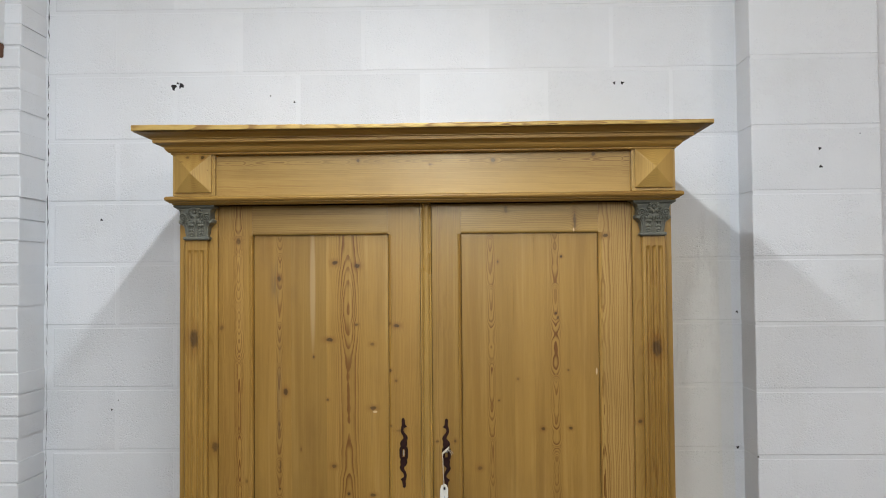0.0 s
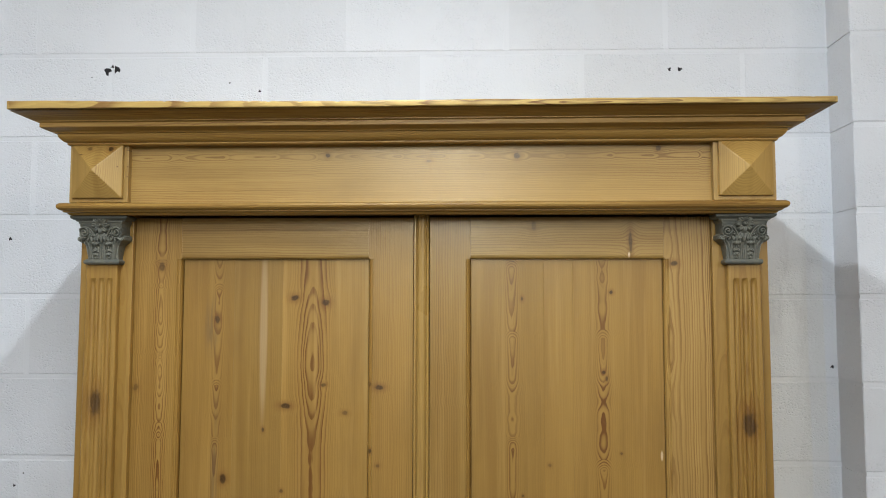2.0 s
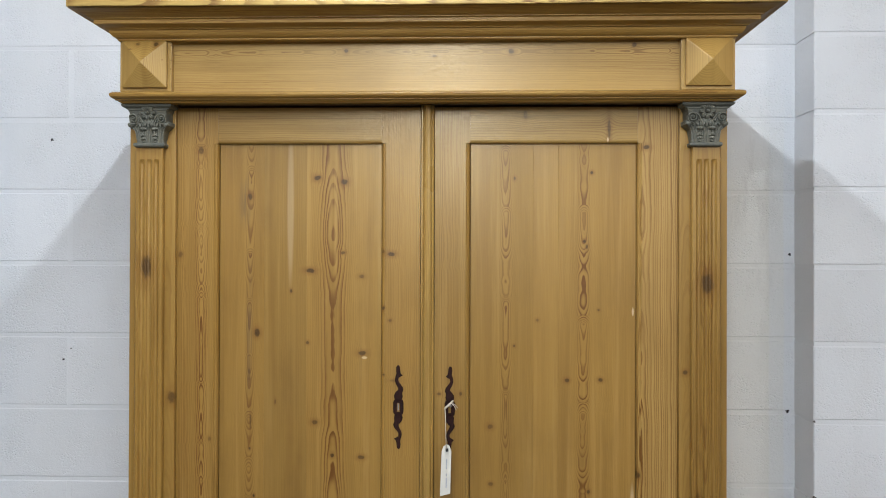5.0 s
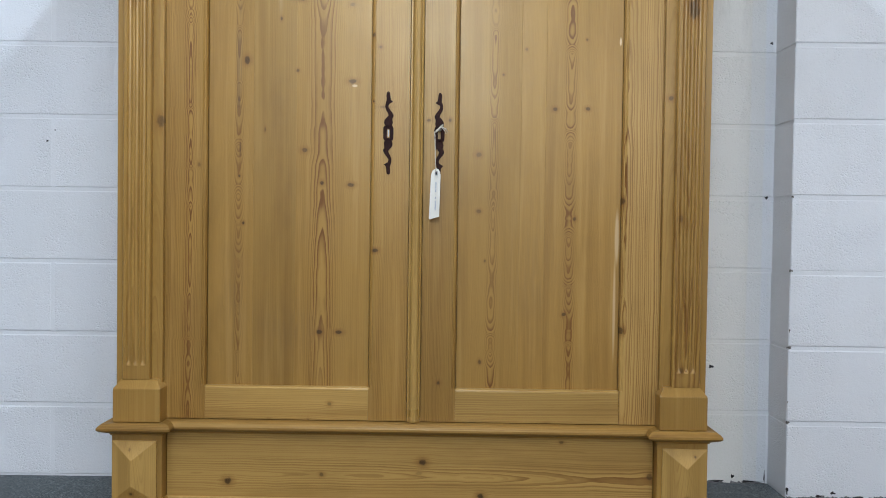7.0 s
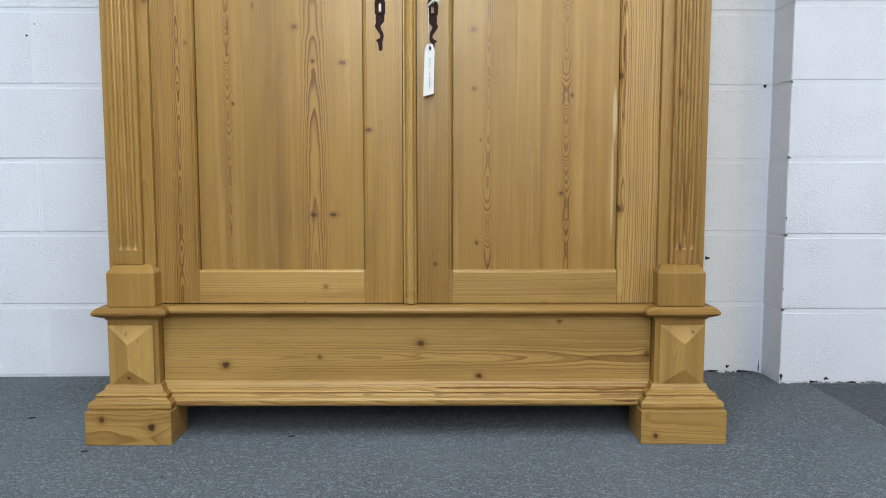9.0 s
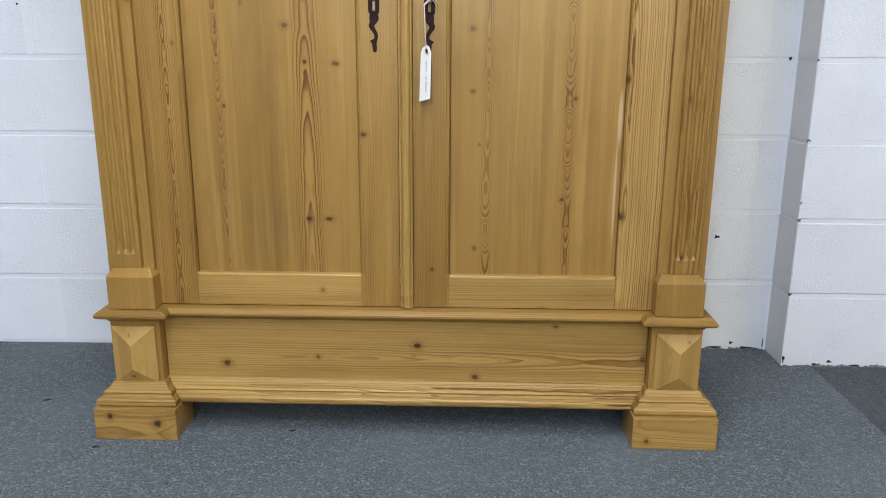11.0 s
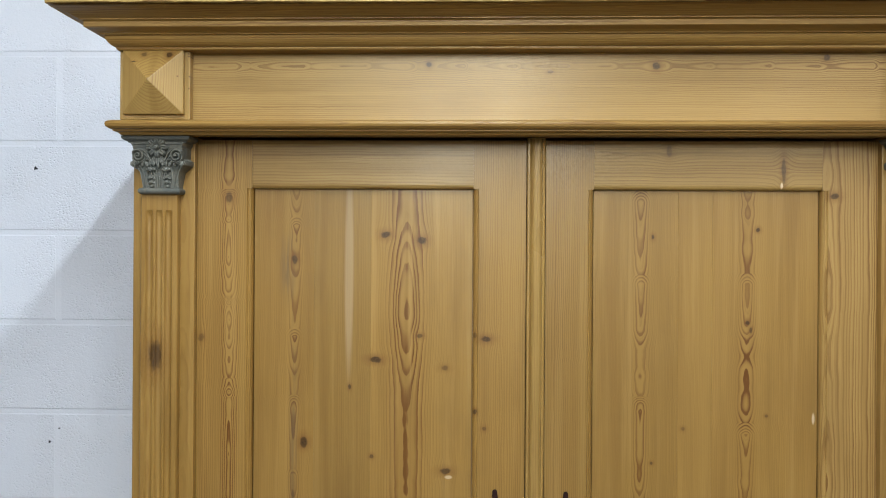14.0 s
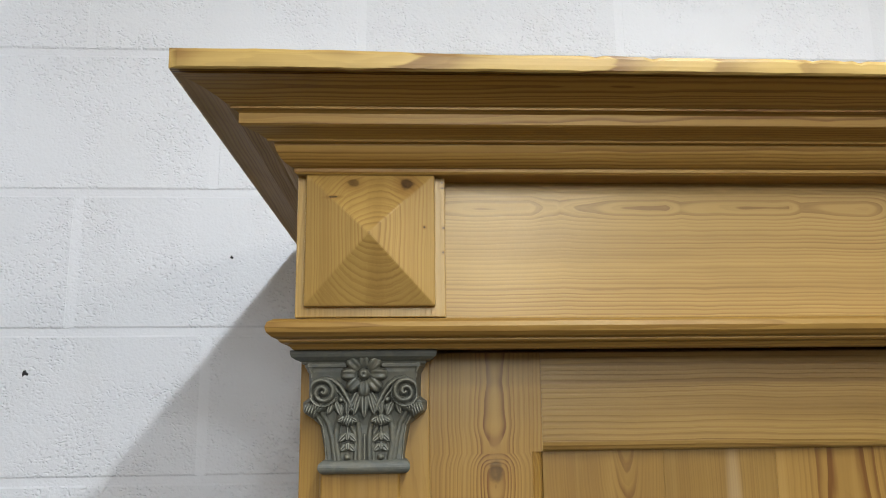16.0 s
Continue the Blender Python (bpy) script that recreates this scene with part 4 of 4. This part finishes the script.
tube([(0.0528, YF - 0.018, 1.0520), (0.0540, YF - 0.020, 1.028), (0.0548, YF - 0.021, 0.993), (0.0562, YF - 0.0215, 0.956)], 0.00055, 6, rope)
for turn in range(3):
    q = turn * 0.0016
    tube([(0.0615 + 0.0108 * math.cos(a), YF - 0.016 - 0.006 * math.sin(a), 1.0610 + q + 0.0100 * math.cos(a)) for a in np.linspace(0, math.tau, 17)], 0.0007, 6, rope)
tube([(0.070, YF - 0.021, 1.067), (0.078, YF - 0.023, 1.0635), (0.0838, YF - 0.021, 1.0555)], 0.0007, 6, rope)
tube([(0.069, YF - 0.021, 1.066), (0.0755, YF - 0.024, 1.0600), (0.0800, YF - 0.022, 1.0510)], 0.0007, 6, rope)
part("string", rope, STRING, price_tag, "knotted cotton string", smooth=True, origin=(0, 0, 0)).matrix_world = Matrix.Identity(4)


# ---- capitals ----
def cast_relief(a, b):
    """Height of the cast ornament over its bell; a across, b up from the foot, in metres."""
    top = np.zeros_like(a)
    aa = np.abs(a)

    def raise_to(h):
        np.maximum(top, h, out=top)

    def stroke(points, wide, high):
        """A rounded rib along points."""
        for (x0, z0), (x1, z1) in zip(points, points[1:]):
            dx, dz = x1 - x0, z1 - z0
            k = np.clip(((aa - x0) * dx + (b - z0) * dz) / (dx * dx + dz * dz), 0, 1)
            d = np.hypot(aa - x0 - k * dx, b - z0 - k * dz) / wide
            raise_to(high * np.sqrt(np.clip(1 - d * d, 0, 1)))

    def leaf(x, z, turn, size, wide, high, curl=0.5):
        """A pointed blade with a sunk nerve that lifts towards its tip; turn in degrees from the outward side."""
        c, s = math.cos(math.radians(turn)), math.sin(math.radians(turn))
        q = ((aa - x) * c + (b - z) * s) / size
        p = (b - z) * c - (aa - x) * s
        half = wide * np.clip(np.sin(np.pi * np.clip(q, 0, 1) ** 0.8), 0, 1) ** 0.8
        inside = np.clip(1 - (p / np.maximum(half, 1e-5)) ** 2, 0, 1) * (q > 0) * (q < 1)
        raise_to(high * np.sqrt(inside) * (1 - curl + curl * q) * (1 - 0.30 * np.exp(-(p / (0.16 * wide)) ** 2)))

    def knob(x, z, rx, rz, high, folds=0.0):
        e = np.clip(1 - ((aa - x) / rx) ** 2 - ((b - z) / rz) ** 2, 0, 1)
        raise_to(high * np.sqrt(e) * (1 - folds + folds * np.cos((aa - x) * 2600 + (b - z) * 900)))

    # ribs of the two standing leaves and of the bell
    stroke(((0.0248, 0.0112), (0.0275, 0.0300), (0.0305, 0.0420), (0.0365, 0.0520)), 0.0022, 0.0030)
    stroke(((0.0215, 0.0112), (0.0240, 0.0260), (0.0236, 0.0380), (0.0205, 0.0480)), 0.0026, 0.0036)
    stroke(((0.0044, 0.0112), (0.0040, 0.0300), (0.0055, 0.0420), (0.0090, 0.0500)), 0.0022, 0.0032)
    stroke(((0.0080, 0.0112), (0.0072, 0.0240), (0.0085, 0.0340), (0.0115, 0.0400)), 0.0016, 0.0030)
    stroke(((0.0, 0.0112), (0.0, 0.0320)), 0.0011, 0.0026)
    stroke(((0.0332, 0.0112), (0.0342, 0.0300), (0.0365, 0.0420), (0.0405, 0.0490)), 0.0012, 0.0034)
    # leaflets, in pairs up the nerve, and the tip that nods forward
    for z, size, high in ((0.0195, 0.0082, 0.0056), (0.0285, 0.0100, 0.0066)):
        leaf(0.0142, z + 0.0050, -138, size, 0.0036, high, 0.4)
        leaf(0.0142, z + 0.0050, -42, size, 0.0036, high, 0.4)
        leaf(0.0142, z + 0.0065, -90, size * 0.75, 0.0030, high * 1.15, 0.4)
    knob(0.0142, 0.0140, 0.0030, 0.0026, 0.0060)
    stroke(((0.0142, 0.0300), (0.0142, 0.0500)), 0.0010, 0.0052)
    knob(0.0142, 0.0440, 0.0080, 0.0044, 0.0104, 0.10)
    leaf(0.0142, 0.0475, -155, 0.0098, 0.0030, 0.0108)
    leaf(0.0142, 0.0475, -25, 0.0098, 0.0030, 0.0108)
    leaf(0.0142, 0.0500, -90, 0.0105, 0.0034, 0.0125)
    leaf(0.0142, 0.0610, -90, 0.0130, 0.0030, 0.0080, 0.3)
    # stalks that arch out of the middle into the horns
    stroke(((0.0345, 0.0798), (0.0270, 0.0786), (0.0205, 0.0735), (0.0155, 0.0660), (0.0120, 0.0590), (0.0100, 0.0530)), 0.0021, 0.0072)
    stroke(((0.0300, 0.0752), (0.0238, 0.0712), (0.0186, 0.0645), (0.0148, 0.0575)), 0.0013, 0.0050)
    # horns: a spiral ridge
    x, z = aa - 0.0346, b - 0.0682
    r, ang = np.hypot(x, z), np.arctan2(z, -x)
    turn = (r / 0.0056 - ang / (2 * np.pi)) % 1.0
    ridge = np.clip(1 - ((turn - 0.5) / 0.38) ** 2, 0, 1) ** 0.5
    raise_to((r < 0.0122) * (0.0046 + 0.0056 * ridge + 0.003 * np.exp(-(r / 0.0022) ** 2)))
    knob(0.0195, 0.0617, 0.0025, 0.0025, 0.0072)
    # drapery of leaf under the flower
    leaf(0.0, 0.0710, -90, 0.0250, 0.0050, 0.0112)
    leaf(0.0028, 0.0700, -74, 0.0225, 0.0040, 0.0100)
    leaf(0.0060, 0.0680, -66, 0.0190, 0.0034, 0.0092)
    # leaves under the horns, and the corner leaf that curls over
    leaf(0.0240, 0.0600, -112, 0.0130, 0.0036, 0.0090)
    leaf(0.0205, 0.0585, -98, 0.0105, 0.0030, 0.0082)
    leaf(0.0275, 0.0600, -72, 0.0110, 0.0032, 0.0080)
    leaf(0.0285, 0.0610, -30, 0.0190, 0.0048, 0.0105)
    leaf(0.0330, 0.0605, -52, 0.0120, 0.0036, 0.0095)
    knob(0.0458, 0.0525, 0.0074, 0.0072, 0.0135, 0.14)
    knob(0.0405, 0.0560, 0.0052, 0.0044, 0.0112, 0.14)
    # sunk panels beside the flower
    raise_to(0.0040 * (np.abs(b - 0.0905) < 0.0014) * (aa > 0.015))
    raise_to(0.0034 * (np.abs(aa - 0.0455) < 0.0014) * (b > 0.080))
    # flower of eight cupped petals round a boss
    r, ang = np.hypot(a, b - 0.0830), np.arctan2(b - 0.0830, a)
    off = (ang / (np.pi / 4) + 0.5) % 1.0 - 0.5
    p, q = r * np.sin(off * np.pi / 4), r * np.cos(off * np.pi / 4)
    inside = np.clip(1 - (np.abs(p) / 0.0056) ** 2.4 - (np.abs(q - 0.0118) / 0.0080) ** 2.4, 0, 1)
    raise_to(np.sqrt(inside) * (0.0075 + 0.30 * q) * (1 - 0.25 * np.exp(-(p / 0.0022) ** 2)))
    raise_to(0.0145 * np.sqrt(np.clip(1 - (r / 0.0052) ** 2, 0, 1)) * (1 - 0.25 * np.exp(-(r / 0.0018) ** 2)))
    return top


def capital(s):
    cx, y, z0 = s * 0.675, -0.024, 1.690
    rows, cols = 200, 220
    b = np.linspace(0.010, 0.098, rows)
    half = np.interp(b, (0.010, 0.016, 0.040, 0.048, 0.052, 0.060, 0.064, 0.084, 0.090, 0.098), (0.0345, 0.0345, 0.0390, 0.0480, 0.0535, 0.0540, 0.0485, 0.0490, 0.0525, 0.0530))
    body = np.interp(b, (0.010, 0.040, 0.065, 0.085, 0.098), (0.020, 0.022, 0.028, 0.033, 0.034))
    u = np.linspace(-1, 1, cols)
    A, B = u[None, :] * half[:, None], np.repeat(b[:, None], cols, 1)
    edge = np.clip((1 - np.abs(u)) / 0.10, 0, 1) ** 0.5
    Y = y - (body[:, None] * (0.35 + 0.65 * edge[None, :]) + cast_relief(A, B) * np.clip(edge[None, :] * 1.6, 0, 1))
    pts = [(cx + A[i, k], Y[i, k], z0 + B[i, k]) for i in range(rows) for k in range(cols)]
    back = len(pts)
    pts += [(cx + A[i, k], y, z0 + B[i, k]) for i in range(rows) for k in (0, cols - 1)]
    faces = [(i * cols + k, i * cols + k + 1, (i + 1) * cols + k + 1, (i + 1) * cols + k) for i in range(rows - 1) for k in range(cols - 1)]
    faces += [(i * cols, (i + 1) * cols, back + 2 * i + 2, back + 2 * i) for i in range(rows - 1)]
    faces += [(i * cols + cols - 1, back + 2 * i + 1, back + 2 * i + 3, (i + 1) * cols + cols - 1) for i in range(rows - 1)]
    mesh = bpy.data.meshes.new("capital")
    mesh.from_pydata(pts, [], faces)
    bm = bmesh.new()
    bm.from_mesh(mesh)
    cap = part("capital", bm, PEWTER, wardrobe, "grey cast metal corinthian capital with worn leaves and painted-in crevice shade", smooth=True)
    for name, w, d, prof in (("astragal", 0.0330, 0.022, [(-0.03, 0.0), (0.0, 0.0)] + [(0.0058 * math.sin(k * math.pi / 10), 0.00575 - 0.00575 * math.cos(k * math.pi / 10)) for k in range(1, 10)] + [(0.0, 0.0115), (-0.03, 0.0115)]),
                             ("abacus", 0.0500, 0.0345, [(-0.05, 0.0915), (0.002, 0.0915), (0.003, 0.0935), (0.007, 0.0950), (0.0105, 0.0975), (0.0115, 0.1000), (0.0115, 0.1028), (-0.05, 0.1028)])):
        plan = [(cx - w, y + 0.001), (cx - w, y - d), (cx + w, y - d), (cx + w, y + 0.001)]
        joined = bmesh.new()
        for bm in sweep(plan, [(o, z0 + z) for o, z in prof]):
            merge(joined, bm)
        part(name, joined, PEWTER_PLAIN, cap)


capital(-1)
capital(1)


# ---- marks on the wall ----
def mark(x, z, w, h, parent, wobble, material=HOLE):
    """A drilled or broken spot: a low ragged disc of bare dark material."""
    bm = bmesh.new()
    rim = []
    for k in range(9):
        a = math.tau * k / 9
        q = 1 + 0.35 * math.sin(3.1 * a + wobble) + 0.2 * math.cos(5 * a + 2 * wobble)
        rim.append((x + w * q * math.cos(a), z + h * q * math.sin(a)))
    low = [bm.verts.new((a, 0.001, b)) for a, b in rim]
    top = [bm.verts.new((x + (a - x) * 0.85, -0.0008, z + (b - z) * 0.85)) for a, b in rim]
    bm.faces.new(top)
    for k in range(9):
        bm.faces.new((low[k], low[(k + 1) % 9], top[(k + 1) % 9], top[k]))
    name = "screw_hole" if material is HOLE else "chip"
    ob = new(name, done(bm, name, material))
    ob.parent = parent
    return ob


for i, (x, z, w, h) in enumerate(((-0.973, 2.298, 0.011, 0.012), (-0.945, 2.303, 0.010, 0.012), (-0.958, 2.312, 0.005, 0.005), (0.688, 2.292, 0.005, 0.006), (0.718, 2.292, 0.007, 0.006), (-1.247, 1.797, 0.005, 0.005),
                                  (1.127, 1.433, 0.005, 0.005), (1.121, 0.935, 0.006, 0.005), (-1.205, 1.085, 0.004, 0.004), (-0.515, 2.235, 0.004, 0.004), (-1.02, 2.28, 0.002, 0.002),
                                  (-0.605, 2.26, 0.003, 0.003), (0.952, 0.383, 0.009, 0.006), (-0.93, 1.985, 0.003, 0.003), (-1.18, 1.12, 0.003, 0.002))):
    mark(x, z, w, h, wall, i * 1.7)
for i, (x, z, w, h) in enumerate(((1.382, 2.015, 0.006, 0.006), (1.384, 1.951, 0.007, 0.006), (1.523, 2.067, 0.004, 0.0015), (1.458, 1.664, 0.004, 0.004))):
    ob = mark(x, z, w, h, pier_right, i * 2.1 + 0.4)
    ob.location.y = 0.4405
for i, (x, z, w, h) in enumerate(((0.98, 0.008, 0.022, 0.004), (1.03, 0.024, 0.006, 0.006), (1.08, 0.007, 0.024, 0.004), (0.91, 0.010, 0.010, 0.004), (1.134, 0.022, 0.002, 0.020))):
    mark(x, z, w, h, wall, i * 0.9)
for i, (x, z, w, h) in enumerate(((1.149, 0.024, 0.004, 0.012), (1.25, 0.008, 0.015, 0.004), (1.29, 0.018, 0.008, 0.005), (1.37, 0.005, 0.020, 0.004))):
    ob = mark(x, z, w, h, pier_right, i * 1.3)
    ob.location.y = 0.4405

for i, (z, w, h) in enumerate(((0.236, 0.006, 0.005), (0.30, 0.002, 0.005), (0.468, 0.008, 0.004), (0.52, 0.002, 0.006), (0.705, 0.006, 0.004), (0.932, 0.004, 0.003))):
    ob = mark(1.145, z, w, h, pier_right, i * 1.9 + 0.7, CHIPPED)
    ob.location.y = 0.4400

# hairline crack where the brick pier meets the wall
bm = bmesh.new()
crack_rnd = random.Random(11)
last = None
for k in range(220):
    z = 0.02 + k * 0.0145
    x, w = -1.4515 + crack_rnd.uniform(-0.0025, 0.0025), max(0.0002, crack_rnd.gauss(0.0007, 0.0008))
    pair = [bm.verts.new((x + a * w, -0.0012, z)) for a in (-1, 1)]
    if last:
        bm.faces.new((last[0], last[1], pair[1], pair[0]))
    last = pair
ob = new("crack", done(bm, "crack", HOLE))
ob.parent = wall

# ragged dirt where the paint stops at the carpet
DIRT = plain("floor_dirt", (0.075, 0.070, 0.068, 1), 0.9, grain=300, vary=0.7, bump=0.6, dark=(0.30, 0.30, 0.30, 1))
dirt_rnd = random.Random(4)
for owner, x0, x1, y in ((wall, 0.80, 1.138, -0.0006), (pier_right, 1.147, 1.592, 0.4393)):
    bm = bmesh.new()
    last, x, tall = None, x0, 0.004
    while x < x1:
        tall = max(0.0012, 0.6 * tall + 0.4 * abs(dirt_rnd.gauss(0.0, 0.0075)))
        pair = [bm.verts.new((x, y, 0.0005)), bm.verts.new((x, y, tall))]
        if last:
            bm.faces.new((last[0], pair[0], pair[1], last[1]))
        last = pair
        x += dirt_rnd.uniform(0.002, 0.006)
    ob = new("dirt", done(bm, "dirt", DIRT))
    ob.parent = owner

# crumbs trodden into the carpet
def crumb(x, y, size, turn, wobble):
    bm = blob((0, 0, size * 0.16), (size, size * 0.45, size * 0.16), None, 8)
    for k, v in enumerate(bm.verts):
        v.co.x *= 1 + 0.3 * math.sin(k * 2.3 + wobble)
        v.co.y *= 1 + 0.3 * math.cos(k * 1.7 + wobble)
    ob = tagged(part("crumb", bm, HOLE), "small dark crumb of dirt lying on grey carpet", "dirt", "crumbs on the carpet")
    ob.matrix_world = pose(x, y, 0.0005, 0, 0, turn)


for i, (x, y, size, turn) in enumerate(((-0.759, -0.143, 0.009, 10), (-0.290, -0.041, 0.010, 15), (-1.015, 0.111, 0.011, 25), (0.362, -0.037, 0.005, 70), (-0.52, -0.30, 0.004, 40))):
    crumb(x, y, size, turn, i * 1.3)

# cable duct on the brick pier
conduit = tagged(part("cable_conduit", box(-1.72, -1.520, 0.335, 0.378, 2.42, 3.25, 0.006), CONDUIT, None, "white plastic cable duct running up the brick pier"), category="conduit")
part("rusty_bracket", box(-1.66, -1.522, 0.350, 0.378, 2.37, 2.42, 0.006), RUST, conduit, "rusty brown bracket at the lower end")


# ---- pieces: blocks, bricks, carpet tiles ----
MESHES = {}


def piece_mesh(name, w, h, d, bevel, material, ends=None, drop=None):
    """A block with its front edges eased, front face in the plane y = 0."""
    key = (name, round(w, 4), round(h, 4), round(d, 4))
    if key not in MESHES:
        bm = bmesh.new()
        b = bevel
        e = bevel if ends is None else ends
        f = bevel if drop is None else drop
        front = [bm.verts.new(p) for p in ((e, 0, b), (w - e, 0, b), (w - e, 0, h - b), (e, 0, h - b))]
        rim = [bm.verts.new(p) for p in ((0, f, 0), (w, f, 0), (w, f, h), (0, f, h))]
        back = [bm.verts.new(p) for p in ((0, d, 0), (w, d, 0), (w, d, h), (0, d, h))]
        bm.faces.new(front)
        for a, c in ((front, rim), (rim, back)):
            for k in range(4):
                bm.faces.new((a[k], a[(k + 1) % 4], c[(k + 1) % 4], c[k]))
        bm.faces.new(back)
        MESHES[key] = done(bm, name, material)
    return MESHES[key]


def piece(name, mesh, parent, m):
    ob = new(name, mesh)
    ob.parent = parent
    ob.matrix_parent_inverse = Matrix.Identity(4)
    ob.matrix_basis = m
    return ob


rnd = random.Random(5)
GAP = 0.0120
fill = bmesh.new()
LINES = [c * PITCH + (0.0, 0.018, 0.027)[(c > 9) + (c > 10)] for c in range(15)]
for c in range(14):
    z0 = LINES[c] + GAP / 2
    h = min(LINES[c + 1] - LINES[c] - GAP, 3.25 - z0)
    start = -1.185 if c % 2 == 0 else -0.965
    x = start - LONG
    while x < 4.2:
        a, b = max(x, -1.62), min(x + LONG, 1.70)
        if b - a > 0.02:
            lift = rnd.uniform(-0.0004, 0.0004)
            piece("block", piece_mesh("block", b - a - 0.010, h, 0.02, 0.0030, WHITE_BLOCK, 0.003, 0.0020), wall, pose(a + 0.005, lift, z0))
            box(b - 0.0085, b + 0.0085, 0.0003, 0.01, z0 + 0.0012, z0 + h - 0.0012, 0, fill)
        x += LONG
    # pier: one block to a course, with its return into the recess
    lift = rnd.uniform(-0.001, 0.001)
    piece("block", piece_mesh("pier_block", 0.452, h, 0.14, 0.0034, WHITE_BLOCK, 0.003, 0.0026), pier_right, pose(1.143 + lift, 0.440 + lift, z0))
ob = new("mortar_joint", done(fill, "mortar_joint", MORTAR))
ob.parent = wall
# brick pier
BRICK = 0.0778
for c in range(42):
    z0 = c * BRICK + 0.003
    if z0 + BRICK > 3.25:
        break
    cuts = (-1.455, -1.675, -1.90, -2.12, -2.34) if c % 2 else (-1.455, -1.565, -1.79, -2.01, -2.23)
    for b, a in zip(cuts, cuts[1:]):
        lift = rnd.uniform(-0.0015, 0.0015)
        end = rnd.uniform(-0.005, 0.003) if b == -1.455 else 0.0
        piece("brick", piece_mesh("brick", b - a - 0.005, BRICK - 0.0062, 0.19, 0.004, WHITE_BRICK), pier_left, pose(a + end, 0.372 + lift, z0 + end * 0.3))
# carpet tiles
TILE = 0.5
tile = bmesh.new()
t = TILE / 2 - 0.00005
top = [tile.verts.new(p) for p in ((-t + 0.0003, -t + 0.0003, 0), (t - 0.0003, -t + 0.0003, 0), (t - 0.0003, t - 0.0003, 0), (-t + 0.0003, t - 0.0003, 0))]
low = [tile.verts.new(p) for p in ((-t, -t, -0.0035), (t, -t, -0.0035), (t, t, -0.0035), (-t, t, -0.0035))]
tile.faces.new(top)
for k in range(4):
    tile.faces.new((top[k], low[k], low[(k + 1) % 4], top[(k + 1) % 4]))
tile = done(tile, "carpet_tile", CARPET)
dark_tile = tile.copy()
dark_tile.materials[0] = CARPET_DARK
for i in range(-7, 7):
    for j in range(-8, 2):
        x, y = 1.238 + TILE * (i - 1.5) , -0.105 + TILE * (j + 0.5)
        if abs(x) < 4 and y > -6.9 and y < 0.85:
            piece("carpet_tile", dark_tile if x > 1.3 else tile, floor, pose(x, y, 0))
